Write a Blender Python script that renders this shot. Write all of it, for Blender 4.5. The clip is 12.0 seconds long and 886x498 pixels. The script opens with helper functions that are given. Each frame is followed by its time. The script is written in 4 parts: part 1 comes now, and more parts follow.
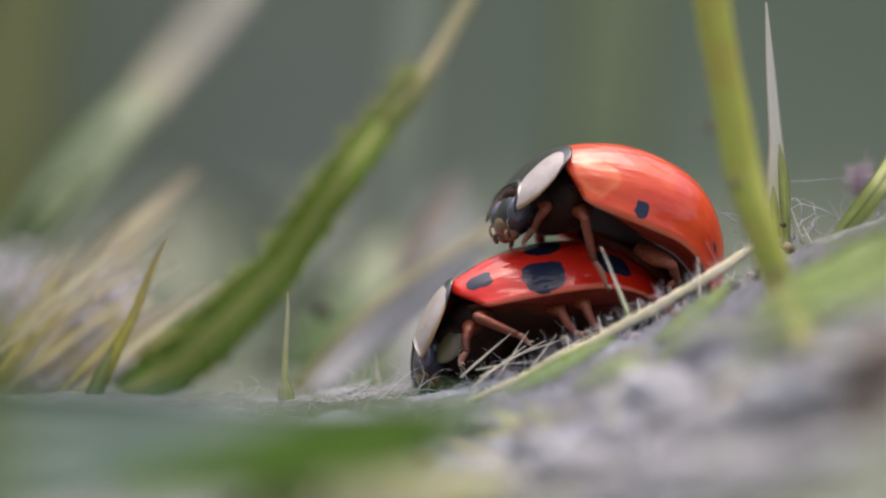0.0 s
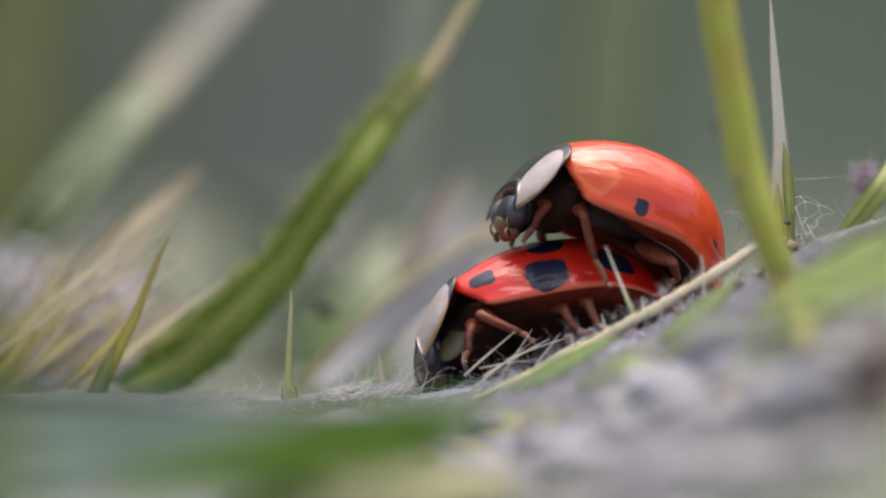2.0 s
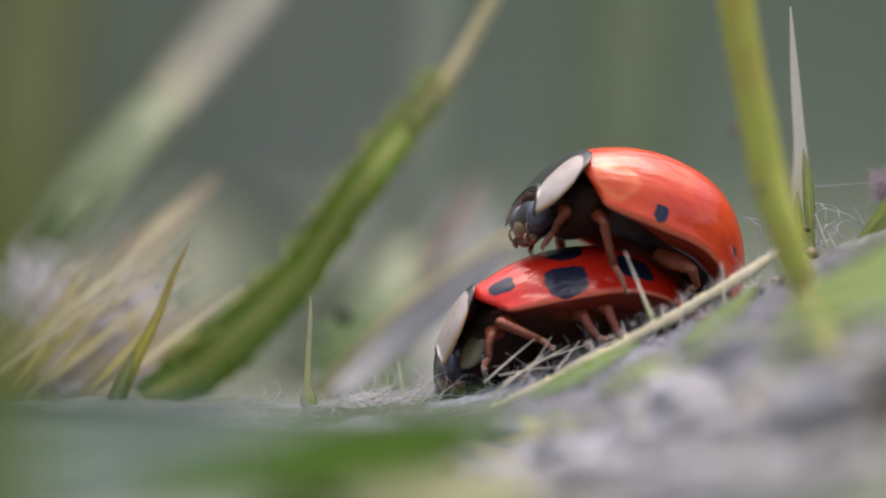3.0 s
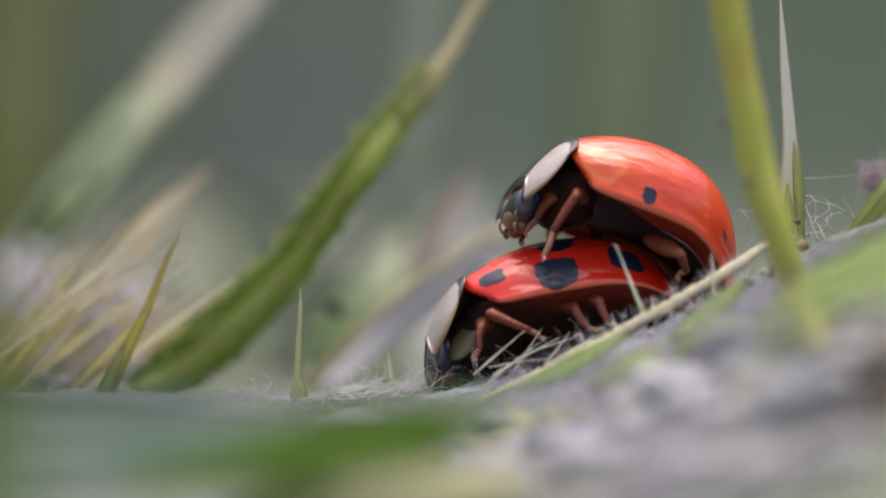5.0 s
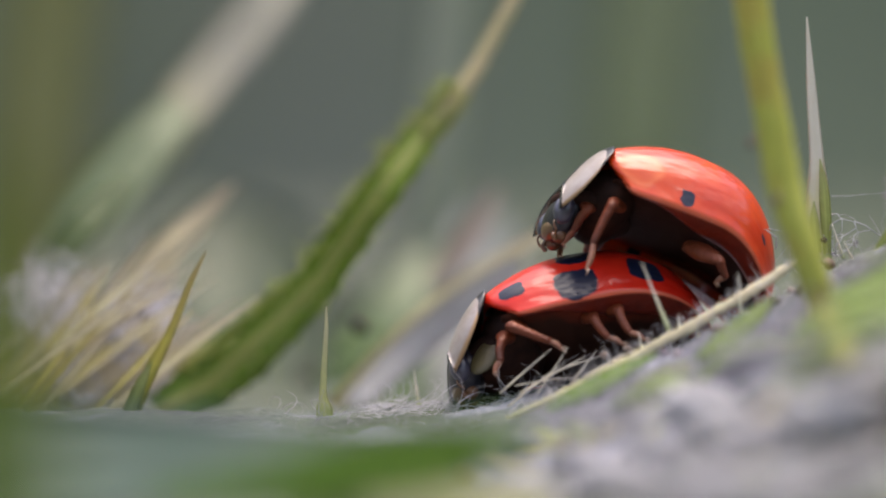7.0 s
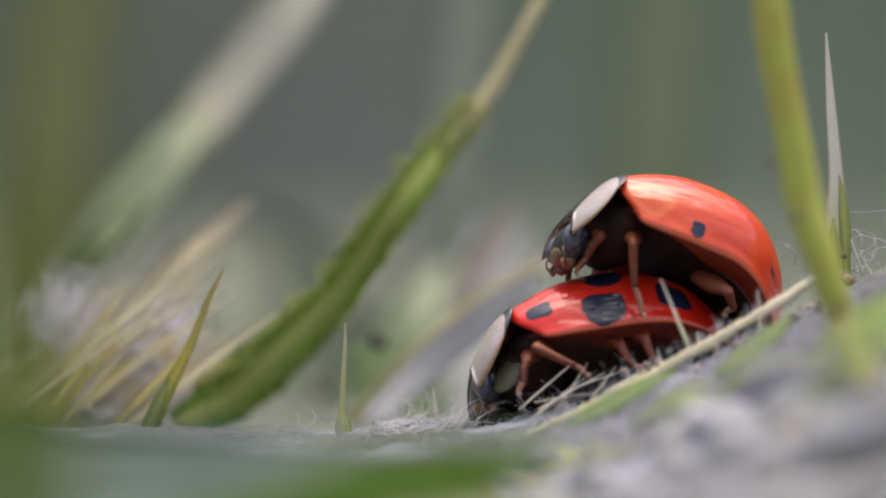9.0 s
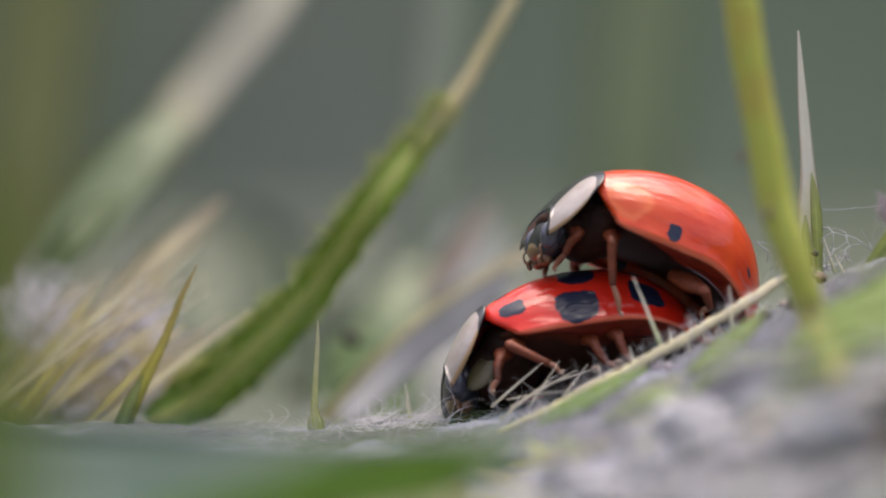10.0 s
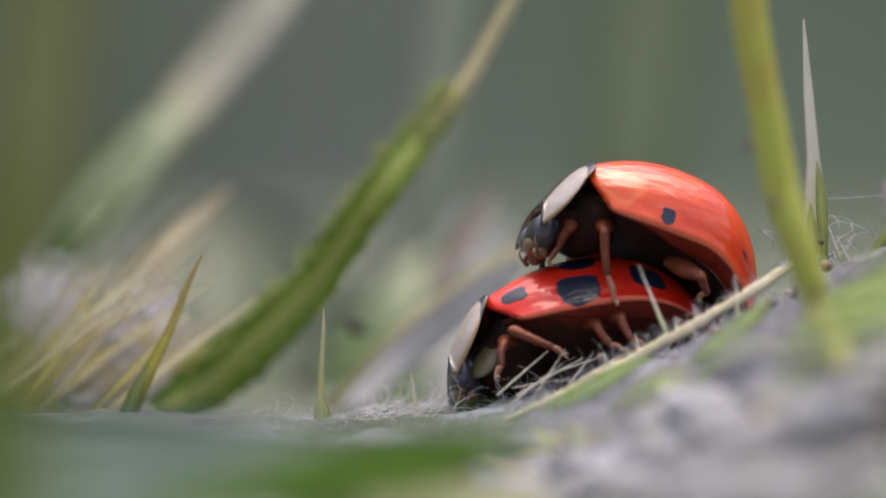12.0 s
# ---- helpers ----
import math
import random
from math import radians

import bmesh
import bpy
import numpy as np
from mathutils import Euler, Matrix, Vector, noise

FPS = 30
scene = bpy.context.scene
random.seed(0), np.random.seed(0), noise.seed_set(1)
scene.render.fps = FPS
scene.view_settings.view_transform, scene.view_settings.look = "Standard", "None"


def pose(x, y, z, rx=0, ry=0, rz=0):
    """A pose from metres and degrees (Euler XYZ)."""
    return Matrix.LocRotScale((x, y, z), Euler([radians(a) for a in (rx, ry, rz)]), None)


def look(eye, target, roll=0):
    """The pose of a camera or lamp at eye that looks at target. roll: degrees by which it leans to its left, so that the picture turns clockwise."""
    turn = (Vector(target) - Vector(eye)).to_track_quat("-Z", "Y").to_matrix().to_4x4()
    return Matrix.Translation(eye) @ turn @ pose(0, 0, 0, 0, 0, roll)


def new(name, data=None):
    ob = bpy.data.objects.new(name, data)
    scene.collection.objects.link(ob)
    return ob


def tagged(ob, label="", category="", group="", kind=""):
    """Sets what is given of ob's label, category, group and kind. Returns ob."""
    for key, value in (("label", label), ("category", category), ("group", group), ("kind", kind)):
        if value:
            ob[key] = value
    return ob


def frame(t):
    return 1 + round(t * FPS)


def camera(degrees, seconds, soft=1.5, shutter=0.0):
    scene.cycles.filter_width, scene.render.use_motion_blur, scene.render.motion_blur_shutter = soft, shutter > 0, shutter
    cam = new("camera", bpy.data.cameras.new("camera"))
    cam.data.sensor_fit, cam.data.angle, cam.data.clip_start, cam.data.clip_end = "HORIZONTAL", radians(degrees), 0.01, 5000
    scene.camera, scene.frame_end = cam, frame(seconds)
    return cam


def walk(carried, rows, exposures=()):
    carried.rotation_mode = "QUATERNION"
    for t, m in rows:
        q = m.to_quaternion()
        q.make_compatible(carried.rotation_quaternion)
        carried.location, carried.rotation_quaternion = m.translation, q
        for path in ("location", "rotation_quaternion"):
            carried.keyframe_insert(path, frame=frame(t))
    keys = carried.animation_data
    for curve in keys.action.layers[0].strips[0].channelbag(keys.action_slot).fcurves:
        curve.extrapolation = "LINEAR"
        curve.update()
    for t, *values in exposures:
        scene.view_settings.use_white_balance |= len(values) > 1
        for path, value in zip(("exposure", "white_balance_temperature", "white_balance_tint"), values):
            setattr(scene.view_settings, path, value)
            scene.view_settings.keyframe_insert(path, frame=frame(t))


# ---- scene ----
# The plan is written in millimetres and scaled by MM. The macro lens stands 200 mm from a
# pair of ladybirds: x runs across the picture, y away from the lens, z up.
MM = 0.001

cam = camera(7.15, 12.0, soft=2.1)
cam.data.dof.use_dof = True
cam.data.dof.focus_distance = 198.3 * MM
cam.data.dof.aperture_fstop = 36.0

# seconds, eye x, y, z and the point of the plane of focus at which the lens looks, x and z
CAMERA_ROWS = [
    (0.0, -0.00, -200.00, 0.00, 0.00, 0.00),
    (0.5, -0.02, -200.00, -0.03, -0.03, -0.03),
    (1.0, -0.07, -199.80, -0.15, -0.13, -0.18),
    (1.5, -0.04, -199.60, -0.19, -0.08, -0.22),
    (2.0, -0.05, -199.60, -0.04, -0.10, -0.05),
    (2.5, -0.24, -199.60, 0.06, -0.45, 0.06),
    (3.0, -0.36, -199.40, 0.12, -0.65, 0.14),
    (3.2, -0.37, -199.40, 0.12, -0.67, 0.14),
    (4.8, -0.31, -199.40, -0.15, -0.57, -0.18),
    (5.0, -0.20, -199.40, -0.07, -0.37, -0.08),
    (5.5, -0.27, -199.40, -0.03, -0.49, -0.03),
    (6.0, -0.32, -199.40, 0.12, -0.59, 0.14),
    (6.5, -0.19, -199.40, 0.24, -0.35, 0.28),
    (7.0, -0.60, -199.20, 0.37, -1.10, 0.43),
    (7.2, -0.60, -199.20, 0.28, -1.10, 0.32),
    (9.0, -0.89, -199.00, 0.76, -1.63, 0.88),
    (9.5, -0.80, -199.00, 0.80, -1.47, 0.92),
    (10.0, -0.47, -199.20, 0.70, -0.86, 0.81),
    (10.5, -0.42, -199.20, 0.62, -0.77, 0.72),
    (11.0, -0.38, -199.40, 0.47, -0.70, 0.54),
    (11.5, -0.28, -199.40, 0.52, -0.51, 0.61),
    (12.0, -0.56, -199.40, 0.43, -1.02, 0.49),
]

walk(cam, [(t, look((ex * MM, ey * MM, ez * MM), (tx * MM, 0, tz * MM))) for t, ex, ey, ez, tx, tz in CAMERA_ROWS],
     [(0.0, 1.30, 6960, 13), (12.0, 1.30, 6960, 13)])

# ---- light: bright overcast sky, weak wide sun ----
SUN_ELEVATION, SUN_TURN = radians(79), radians(20)
world = bpy.data.worlds.new("overcast_sky")
scene.world = world
world.use_nodes = True
wn = world.node_tree
sky = wn.nodes.new("ShaderNodeTexSky")
sky.sky_type, sky.sun_disc = "NISHITA", False
sky.sun_elevation, sky.sun_rotation = SUN_ELEVATION, SUN_TURN
sky.air_density, sky.dust_density, sky.ozone_density = 1.0, 6.0, 1.0
wn.links.new(sky.outputs["Color"], wn.nodes["Background"].inputs["Color"])
wn.nodes["Background"].inputs["Strength"].default_value = 0.15
sun = new("sun", bpy.data.lights.new("sun", "SUN"))
sun.data.energy, sun.data.angle, sun.data.color = 0.55, radians(45), (1.0, 0.97, 0.94)
sun_from = Vector((math.sin(SUN_TURN) * math.cos(SUN_ELEVATION), math.cos(SUN_TURN) * math.cos(SUN_ELEVATION), math.sin(SUN_ELEVATION)))
sun.matrix_world = look(sun_from, (0, 0, 0))


# ---- materials ----
class Nodes:
    """A principled material and short ways to add nodes to it."""

    def __init__(self, name, rough=0.5, coat=0.0, coat_rough=0.1, spec=0.5):
        self.m = bpy.data.materials.new(name)
        self.m.use_nodes = True
        self.t = self.m.node_tree
        self.b = self.t.nodes["Principled BSDF"]
        self.b.inputs["Roughness"].default_value = rough
        self.b.inputs["Coat Weight"].default_value = coat
        self.b.inputs["Coat Roughness"].default_value = coat_rough
        self.b.inputs["Specular IOR Level"].default_value = spec

    def node(self, kind, **values):
        n = self.t.nodes.new("ShaderNode" + kind)
        for key, value in values.items():
            setattr(n, key, value)
        return n

    def put(self, socket, value):
        if isinstance(value, bpy.types.NodeSocket):
            self.t.links.new(value, socket)
        else:
            socket.default_value = value

    def math(self, op, a, b=0.0, c=0.0):
        n = self.node("Math", operation=op)
        for s, v in zip(n.inputs, (a, b, c)):
            self.put(s, v)
        return n.outputs[0]

    def mix(self, fac, a, b, blend="MIX"):
        n = self.node("Mix", data_type="RGBA", blend_type=blend)
        self.put(n.inputs[0], fac)
        for s, v in ((n.inputs[6], a), (n.inputs[7], b)):
            self.put(s, v if isinstance(v, bpy.types.NodeSocket) else (*v, 1))
        return n.outputs[2]

    def ramp(self, fac, *stops):
        n = self.node("ValToRGB")
        e = n.color_ramp.elements
        while len(e) < len(stops):
            e.new(0.5)
        for el, (p, c) in zip(e, stops):
            el.position = p
            el.color = (*c, 1) if isinstance(c, tuple) else (c, c, c, 1)
        self.put(n.inputs[0], fac)
        return n.outputs[0]

    def place(self):
        return self.node("TexCoord").outputs["Object"]

    def uv(self):
        return self.node("UVMap", uv_map="uv").outputs[0]

    def split(self, v):
        n = self.node("SeparateXYZ")
        self.put(n.inputs[0], v)
        return n.outputs

    def noise(self, vector, scale, detail=4.0, rough=0.55, stretch=None):
        if stretch:
            s = self.node("Mapping")
            self.put(s.inputs[0], vector)
            s.inputs[3].default_value = stretch
            vector = s.outputs[0]
        n = self.node("TexNoise")
        self.put(n.inputs["Vector"], vector)
        n.inputs["Scale"].default_value, n.inputs["Detail"].default_value = scale, detail
        n.inputs["Roughness"].default_value = rough
        return n.outputs["Fac"]

    def bump(self, height, distance, strength=1.0):
        n = self.node("Bump")
        n.inputs["Strength"].default_value, n.inputs["Distance"].default_value = strength, distance
        self.put(n.inputs["Height"], height)
        self.put(self.b.inputs["Normal"], n.outputs[0])

    def colour(self, c):
        self.put(self.b.inputs["Base Color"], c if isinstance(c, bpy.types.NodeSocket) else (*c, 1))

    def leaf_light(self, c, amount):
        """Lets part of the light through, as thin leaves do."""
        tr, mx = self.node("BsdfTranslucent"), self.node("MixShader")
        self.put(tr.inputs[0], c)
        mx.inputs[0].default_value = amount
        out = self.t.nodes["Material Output"]
        self.t.links.new(self.b.outputs[0], mx.inputs[1])
        self.t.links.new(tr.outputs[0], mx.inputs[2])
        self.t.links.new(mx.outputs[0], out.inputs[0])


def blade_material(name, base, mid, tip, rib=1.35, turn=(0.45, 0.8), rough=0.45, through_light=0.45, ribs=(0.03, 0.13), rib_colour=None, veins=0.45, blotches=0.35):
    """Leaf blade: colour runs from base to tip, paler midrib, fine veins along the blade."""
    n = Nodes(name, rough)
    u = n.split(n.uv())
    wob = n.math("MULTIPLY_ADD", n.noise(n.place(), 900), 0.25, u[1])
    along = n.ramp(n.math("SUBTRACT", wob, 0.125), (0.0, base), (turn[0], mid), (turn[1], tip))
    off = n.math("ABSOLUTE", n.math("SUBTRACT", u[0], 0.5))
    rib_mask = n.math("MULTIPLY", n.ramp(off, (ribs[0], 1.0), (ribs[1], 0.0)), n.ramp(u[1], (turn[0], 1.0), (turn[1], 0.1)))
    vein = n.noise(n.uv(), 60, 3, 0.6, (1, 0.04, 1))
    col = n.mix(n.ramp(vein, (0.35, 0.0), (0.7, veins)), along, tuple(c * 0.55 for c in mid))
    col = n.mix(rib_mask, col, rib_colour or tuple(min(1, c * rib + 0.02) for c in mid))
    blotch = n.noise(n.place(), 420, 3)
    col = n.mix(n.ramp(blotch, (0.45, 0.0), (0.75, blotches)), col, tuple(c * 0.7 for c in mid))
    spots = n.noise(n.place(), 3500, 3)
    col = n.mix(n.ramp(spots, (0.5, 0.0), (0.8, 0.3)), col, tuple(min(1, c * 1.5 + 0.01) for c in mid))
    n.colour(col)
    n.leaf_light(col, through_light)
    n.bump(n.math("ADD", vein, spots), 0.04 * MM, 0.5)
    return n.m


def plain_material(name, a, b, scale, rough=0.6, bump=0.03, coat=0.0, detail=4.0, spec=0.5, through_light=0.0):
    """Two tones of one stuff, mottled at two scales, with fine relief."""
    n = Nodes(name, rough, coat, 0.12, spec)
    big, fine = n.noise(n.place(), scale, detail), n.noise(n.place(), scale * 6, 3)
    col = n.mix(n.ramp(big, (0.32, 0.0), (0.68, 1.0)), a, b)
    col = n.mix(n.ramp(fine, (0.4, 0.0), (0.75, 0.5)), col, tuple(c * 0.6 for c in a))
    n.colour(col)
    n.bump(n.math("ADD", big, fine), bump * MM, 0.6)
    if through_light:
        n.leaf_light(col, through_light)
    return n.m


def shell_material(name, red, pale, dots, pale_amount=0.5, ghost=None):
    """Wing case: lacquered red with black dots. dots: along, across, half length, half width in mm."""
    n = Nodes(name, 0.38, 0.7, 0.05, 0.15)
    uv = n.uv()
    wob = n.node("TexNoise")
    n.put(wob.inputs["Vector"], uv)
    wob.inputs["Scale"].default_value, wob.inputs["Detail"].default_value = 2.2, 3
    sh = n.node("VectorMath", operation="SUBTRACT")
    n.put(sh.inputs[0], wob.outputs["Color"])
    sh.inputs[1].default_value = (0.5, 0.5, 0.5)
    sc = n.node("VectorMath", operation="SCALE")
    n.put(sc.inputs[0], sh.outputs[0])
    sc.inputs["Scale"].default_value = 0.30
    ad = n.node("VectorMath", operation="ADD")
    n.put(ad.inputs[0], uv)
    n.put(ad.inputs[1], sc.outputs[0])
    best = 9.0
    for cx, cy, rx, ry in dots:
        a = n.node("VectorMath", operation="SUBTRACT")
        n.put(a.inputs[0], ad.outputs[0])
        a.inputs[1].default_value = (cx, cy, 0)
        d = n.node("VectorMath", operation="DIVIDE")
        n.put(d.inputs[0], a.outputs[0])
        d.inputs[1].default_value = (rx, ry, 1)
        xy = n.split(d.outputs[0])
        r = n.math("POWER", n.math("ADD", n.math("POWER", n.math("ABSOLUTE", xy[0]), 3.4), n.math("POWER", n.math("ABSOLUTE", xy[1]), 3.4)), 0.294)
        best = n.math("MINIMUM", r, best)
    blot = n.noise(uv, 0.9, 2, 0.5)
    fine = n.noise(uv, 7, 4, 0.65)
    streak = n.noise(uv, 1.3, 3, 0.5, (0.8, 1.2, 1))
    col = n.mix(n.ramp(blot, (0.38, 0.0), (0.66, pale_amount)), red, pale)
    col = n.mix(n.ramp(fine, (0.45, 0.0), (0.8, 0.10)), col, tuple(c * 0.6 for c in red))
    col = n.mix(n.ramp(streak, (0.45, 0.0), (0.66, 0.16)), col, tuple(c * 0.74 for c in red))
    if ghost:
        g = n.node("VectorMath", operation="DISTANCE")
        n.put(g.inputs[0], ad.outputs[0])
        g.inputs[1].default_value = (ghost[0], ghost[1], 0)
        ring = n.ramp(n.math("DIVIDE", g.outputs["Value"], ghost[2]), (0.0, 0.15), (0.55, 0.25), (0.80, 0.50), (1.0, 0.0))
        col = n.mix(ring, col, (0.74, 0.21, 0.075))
    rim = n.ramp(n.math("DIVIDE", n.split(uv)[1], 3.3), (0.965, 0.0), (0.985, 0.75))
    col = n.mix(rim, col, (0.70, 0.17, 0.09))
    spot = n.ramp(best, (0.0, 1.0), (0.93, 1.0), (1.05, 0.0))
    col = n.mix(spot, col, (0.009, 0.014, 0.036))
    n.put(n.b.inputs["Coat Weight"], n.math("MULTIPLY_ADD", spot, -0.28, 0.62))
    n.colour(col)
    pits = n.noise(uv, 26, 2)
    ripple = n.noise(uv, 1.7, 2, 0.5, (0.5, 1.3, 1))
    n.bump(n.math("ADD", n.math("MULTIPLY", pits, 0.12), ripple), 0.10 * MM, 0.4)
    n.put(n.b.inputs["Coat Roughness"], n.math("MULTIPLY_ADD", fine, 0.16, 0.03))
    # lacquer in long shallow wrinkles
    wrinkle = n.node("Bump")
    wrinkle.inputs["Strength"].default_value, wrinkle.inputs["Distance"].default_value = 0.9, 0.30 * MM
    n.put(wrinkle.inputs["Height"], n.noise(uv, 0.9, 3, 0.5, (0.55, 1.2, 1)))
    n.put(n.b.inputs["Coat Normal"], wrinkle.outputs[0])
    return n.m


def collar_material(name):
    """Neck shield: black with a large cream patch on each side."""
    n = Nodes(name, 0.35, 0.35, 0.15, 0.3)
    u = n.split(n.uv())
    wob = n.math("MULTIPLY", n.math("SUBTRACT", n.noise(n.place(), 1500), 0.5), 0.16)
    a = n.math("DIVIDE", n.math("SUBTRACT", n.math("ADD", u[0], wob), 0.60), 0.40)
    b = n.math("DIVIDE", n.math("SUBTRACT", n.math("ADD", u[1], wob), 0.73), 0.41)
    r = n.math("ADD", n.math("POWER", n.math("ABSOLUTE", a), 3.2), n.math("POWER", n.math("ABSOLUTE", b), 3.2))
    cream = n.mix(n.noise(n.place(), 2500), (0.44, 0.40, 0.39), (0.31, 0.26, 0.24))
    cream = n.mix(n.ramp(n.noise(n.place(), 620, 3), (0.50, 0.0), (0.68, 0.6)), cream, (0.25, 0.19, 0.15))
    cream = n.mix(n.ramp(u[1], (0.93, 0.0), (0.97, 0.8)), cream, (0.45, 0.26, 0.10))
    n.colour(n.mix(n.ramp(r, (0.85, 1.0), (1.1, 0.0)), (0.014, 0.015, 0.022), cream))
    n.bump(n.noise(n.place(), 9000), 0.03 * MM, 0.4)
    return n.m


M_RED = shell_material("red_shell", (0.62, 0.017, 0.007), (0.74, 0.036, 0.014),
                       [(0.65, 2.45, 0.31, 0.27), (0.53, 1.25, 0.20, 0.26), (2.31, 1.72, 0.50, 0.48), (2.13, 2.84, 0.57, 0.40), (4.01, 2.5, 0.45, 0.45), (3.83, 1.2, 0.4, 0.4)], 0.6)
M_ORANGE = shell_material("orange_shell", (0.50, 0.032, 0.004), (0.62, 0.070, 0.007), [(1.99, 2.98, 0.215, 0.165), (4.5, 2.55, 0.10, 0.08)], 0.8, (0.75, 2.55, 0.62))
M_COLLAR = collar_material("black_and_cream_shield")
M_BLACK = plain_material("black_chitin", (0.012, 0.012, 0.016), (0.03, 0.03, 0.04), 1500, 0.35, 0.02, 0.25)
# the eye's lilac sheen is put into its colour
M_EYE = plain_material("eye_black_with_sheen", (0.05, 0.05, 0.078), (0.10, 0.095, 0.14), 3000, 0.3, 0.0, 0.7)
M_BELLY = plain_material("dark_belly", (0.020, 0.013, 0.012), (0.050, 0.018, 0.011), 500, 0.7, 0.05, 0.0, 4.0, 0.1)


def belly_material():
    n = Nodes("black_belly_red_flanks_bounce", 0.65, spec=0.1)
    xyz = n.split(n.place())
    side = n.math("MULTIPLY_ADD", n.noise(n.place(), 900), 0.0009, n.math("ABSOLUTE", xyz[1]))
    flank = n.math("SUBTRACT", side, n.math("MULTIPLY", xyz[0], 0.22))
    # red flanks, deepened by reddish bounce light painted into their colour
    n.colour(n.mix(n.ramp(n.math("MULTIPLY", flank, 300), (0.54, 0.0), (0.86, 1.0)), (0.048, 0.019, 0.013), n.mix(n.noise(n.place(), 1400), (0.42, 0.050, 0.018), (0.20, 0.026, 0.012))))
    n.bump(n.noise(n.place(), 4000), 0.04 * MM, 0.5)
    return n.m


M_BELLY_RED = belly_material()
M_LEG = plain_material("red_brown_leg", (0.22, 0.044, 0.013), (0.07, 0.015, 0.006), 1300, 0.52, 0.07, 0.0)
M_FOOT = plain_material("pale_brown_foot", (0.36, 0.15, 0.085), (0.20, 0.07, 0.04), 2200, 0.4, 0.03, 0.3)
M_CLAW = plain_material("pale_horn_claw", (0.52, 0.36, 0.27), (0.36, 0.22, 0.15), 3000, 0.35, 0.01, 0.3)
M_UNDER = plain_material("red_shell_underside", (0.25, 0.024, 0.008), (0.15, 0.014, 0.006), 700, 0.45, 0.05, 0.15)
M_FACE = plain_material("amber_face", (0.24, 0.16, 0.075), (0.13, 0.075, 0.035), 1800, 0.4, 0.02, 0.3)
M_TAN = plain_material("olive_tan_plate", (0.095, 0.080, 0.032), (0.045, 0.032, 0.014), 900, 0.45, 0.03)
M_MOUTH = plain_material("amber_mouthparts", (0.20, 0.085, 0.035), (0.07, 0.03, 0.02), 2500, 0.35, 0.02, 0.3)

M_GREEN = blade_material("green_blade", (0.13, 0.26, 0.015), (0.22, 0.37, 0.028), (0.72, 0.62, 0.42), 1.9, (0.54, 0.66), ribs=(0.09, 0.19), rib_colour=(0.46, 0.52, 0.14), through_light=0.3)
M_STRAW = blade_material("straw_blade", (0.62, 0.57, 0.34), (0.68, 0.62, 0.44), (0.68, 0.62, 0.52), 1.15, through_light=0.55)
M_YELLOW = blade_material("yellow_spike", (0.12, 0.25, 0.03), (0.62, 0.58, 0.16), (0.64, 0.52, 0.26), 1.15, (0.34, 0.85), through_light=0.55)
M_GOLD = blade_material("golden_straw", (0.52, 0.50, 0.16), (0.68, 0.61, 0.24), (0.74, 0.65, 0.38), 1.15, through_light=0.4)
M_NEEDLE = blade_material("yellow_green_needle", (0.42, 0.52, 0.13), (0.62, 0.64, 0.26), (0.70, 0.66, 0.40), 1.05, (0.34, 0.7), through_light=0.15, veins=0.15)
M_SPINE = blade_material("pale_spine", (0.46, 0.60, 0.18), (0.86, 0.82, 0.60), (0.90, 0.85, 0.73), 1.0, (0.34, 0.6), through_light=0.1, veins=0.05, blotches=0.0)


def stem_material():
    """Yellow-green stalk, streaked lengthwise, with rusty flecks."""
    n = Nodes("yellow_green_stem", 0.45)
    u, p = n.split(n.uv()), n.place()
    streak = n.noise(n.uv(), 26, 3, 0.6, (1, 0.06, 1))
    col = n.mix(n.ramp(streak, (0.35, 0.0), (0.65, 1.0)), (0.34, 0.39, 0.055), (0.48, 0.49, 0.10))
    col = n.mix(n.ramp(n.noise(p, 500, 3), (0.50, 0.0), (0.62, 0.75)), col, (0.42, 0.34, 0.07))
    col = n.mix(n.ramp(n.noise(p, 1300, 3), (0.60, 0.0), (0.68, 0.85)), col, (0.20, 0.10, 0.04))
    n.colour(col)
    n.bump(n.math("ADD", streak, n.noise(p, 2500, 3)), 0.05 * MM, 0.6)
    return n.m


M_STEM = stem_material()
M_DULL = blade_material("dull_green_blade", (0.17, 0.215, 0.14), (0.20, 0.25, 0.165), (0.25, 0.28, 0.20), 1.1)
M_FRONT = blade_material("soft_green_leaf", (0.065, 0.130, 0.100), (0.105, 0.190, 0.145), (0.13, 0.27, 0.08), 1.1)
M_LIME = blade_material("lime_leaf", (0.20, 0.28, 0.06), (0.28, 0.35, 0.09), (0.34, 0.38, 0.13), 1.15, through_light=0.3)
M_RIB = blade_material("pale_midrib", (0.34, 0.40, 0.09), (0.40, 0.46, 0.12), (0.66, 0.57, 0.36), 1.1, (0.56, 0.67), through_light=0.2)
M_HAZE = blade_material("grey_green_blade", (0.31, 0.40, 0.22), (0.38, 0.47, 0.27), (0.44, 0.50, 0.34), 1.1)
M_SOFT = blade_material("soft_light_green_leaf", (0.22, 0.32, 0.075), (0.27, 0.38, 0.10), (0.33, 0.42, 0.15), 1.1, through_light=0.25)
M_GILT = blade_material("yellowed_leaf", (0.40, 0.40, 0.09), (0.50, 0.48, 0.12), (0.54, 0.50, 0.16), 1.1, through_light=0.2)
M_DEEP = blade_material("deep_green_blade", (0.09, 0.15, 0.05), (0.12, 0.19, 0.065), (0.15, 0.22, 0.09), 1.1)
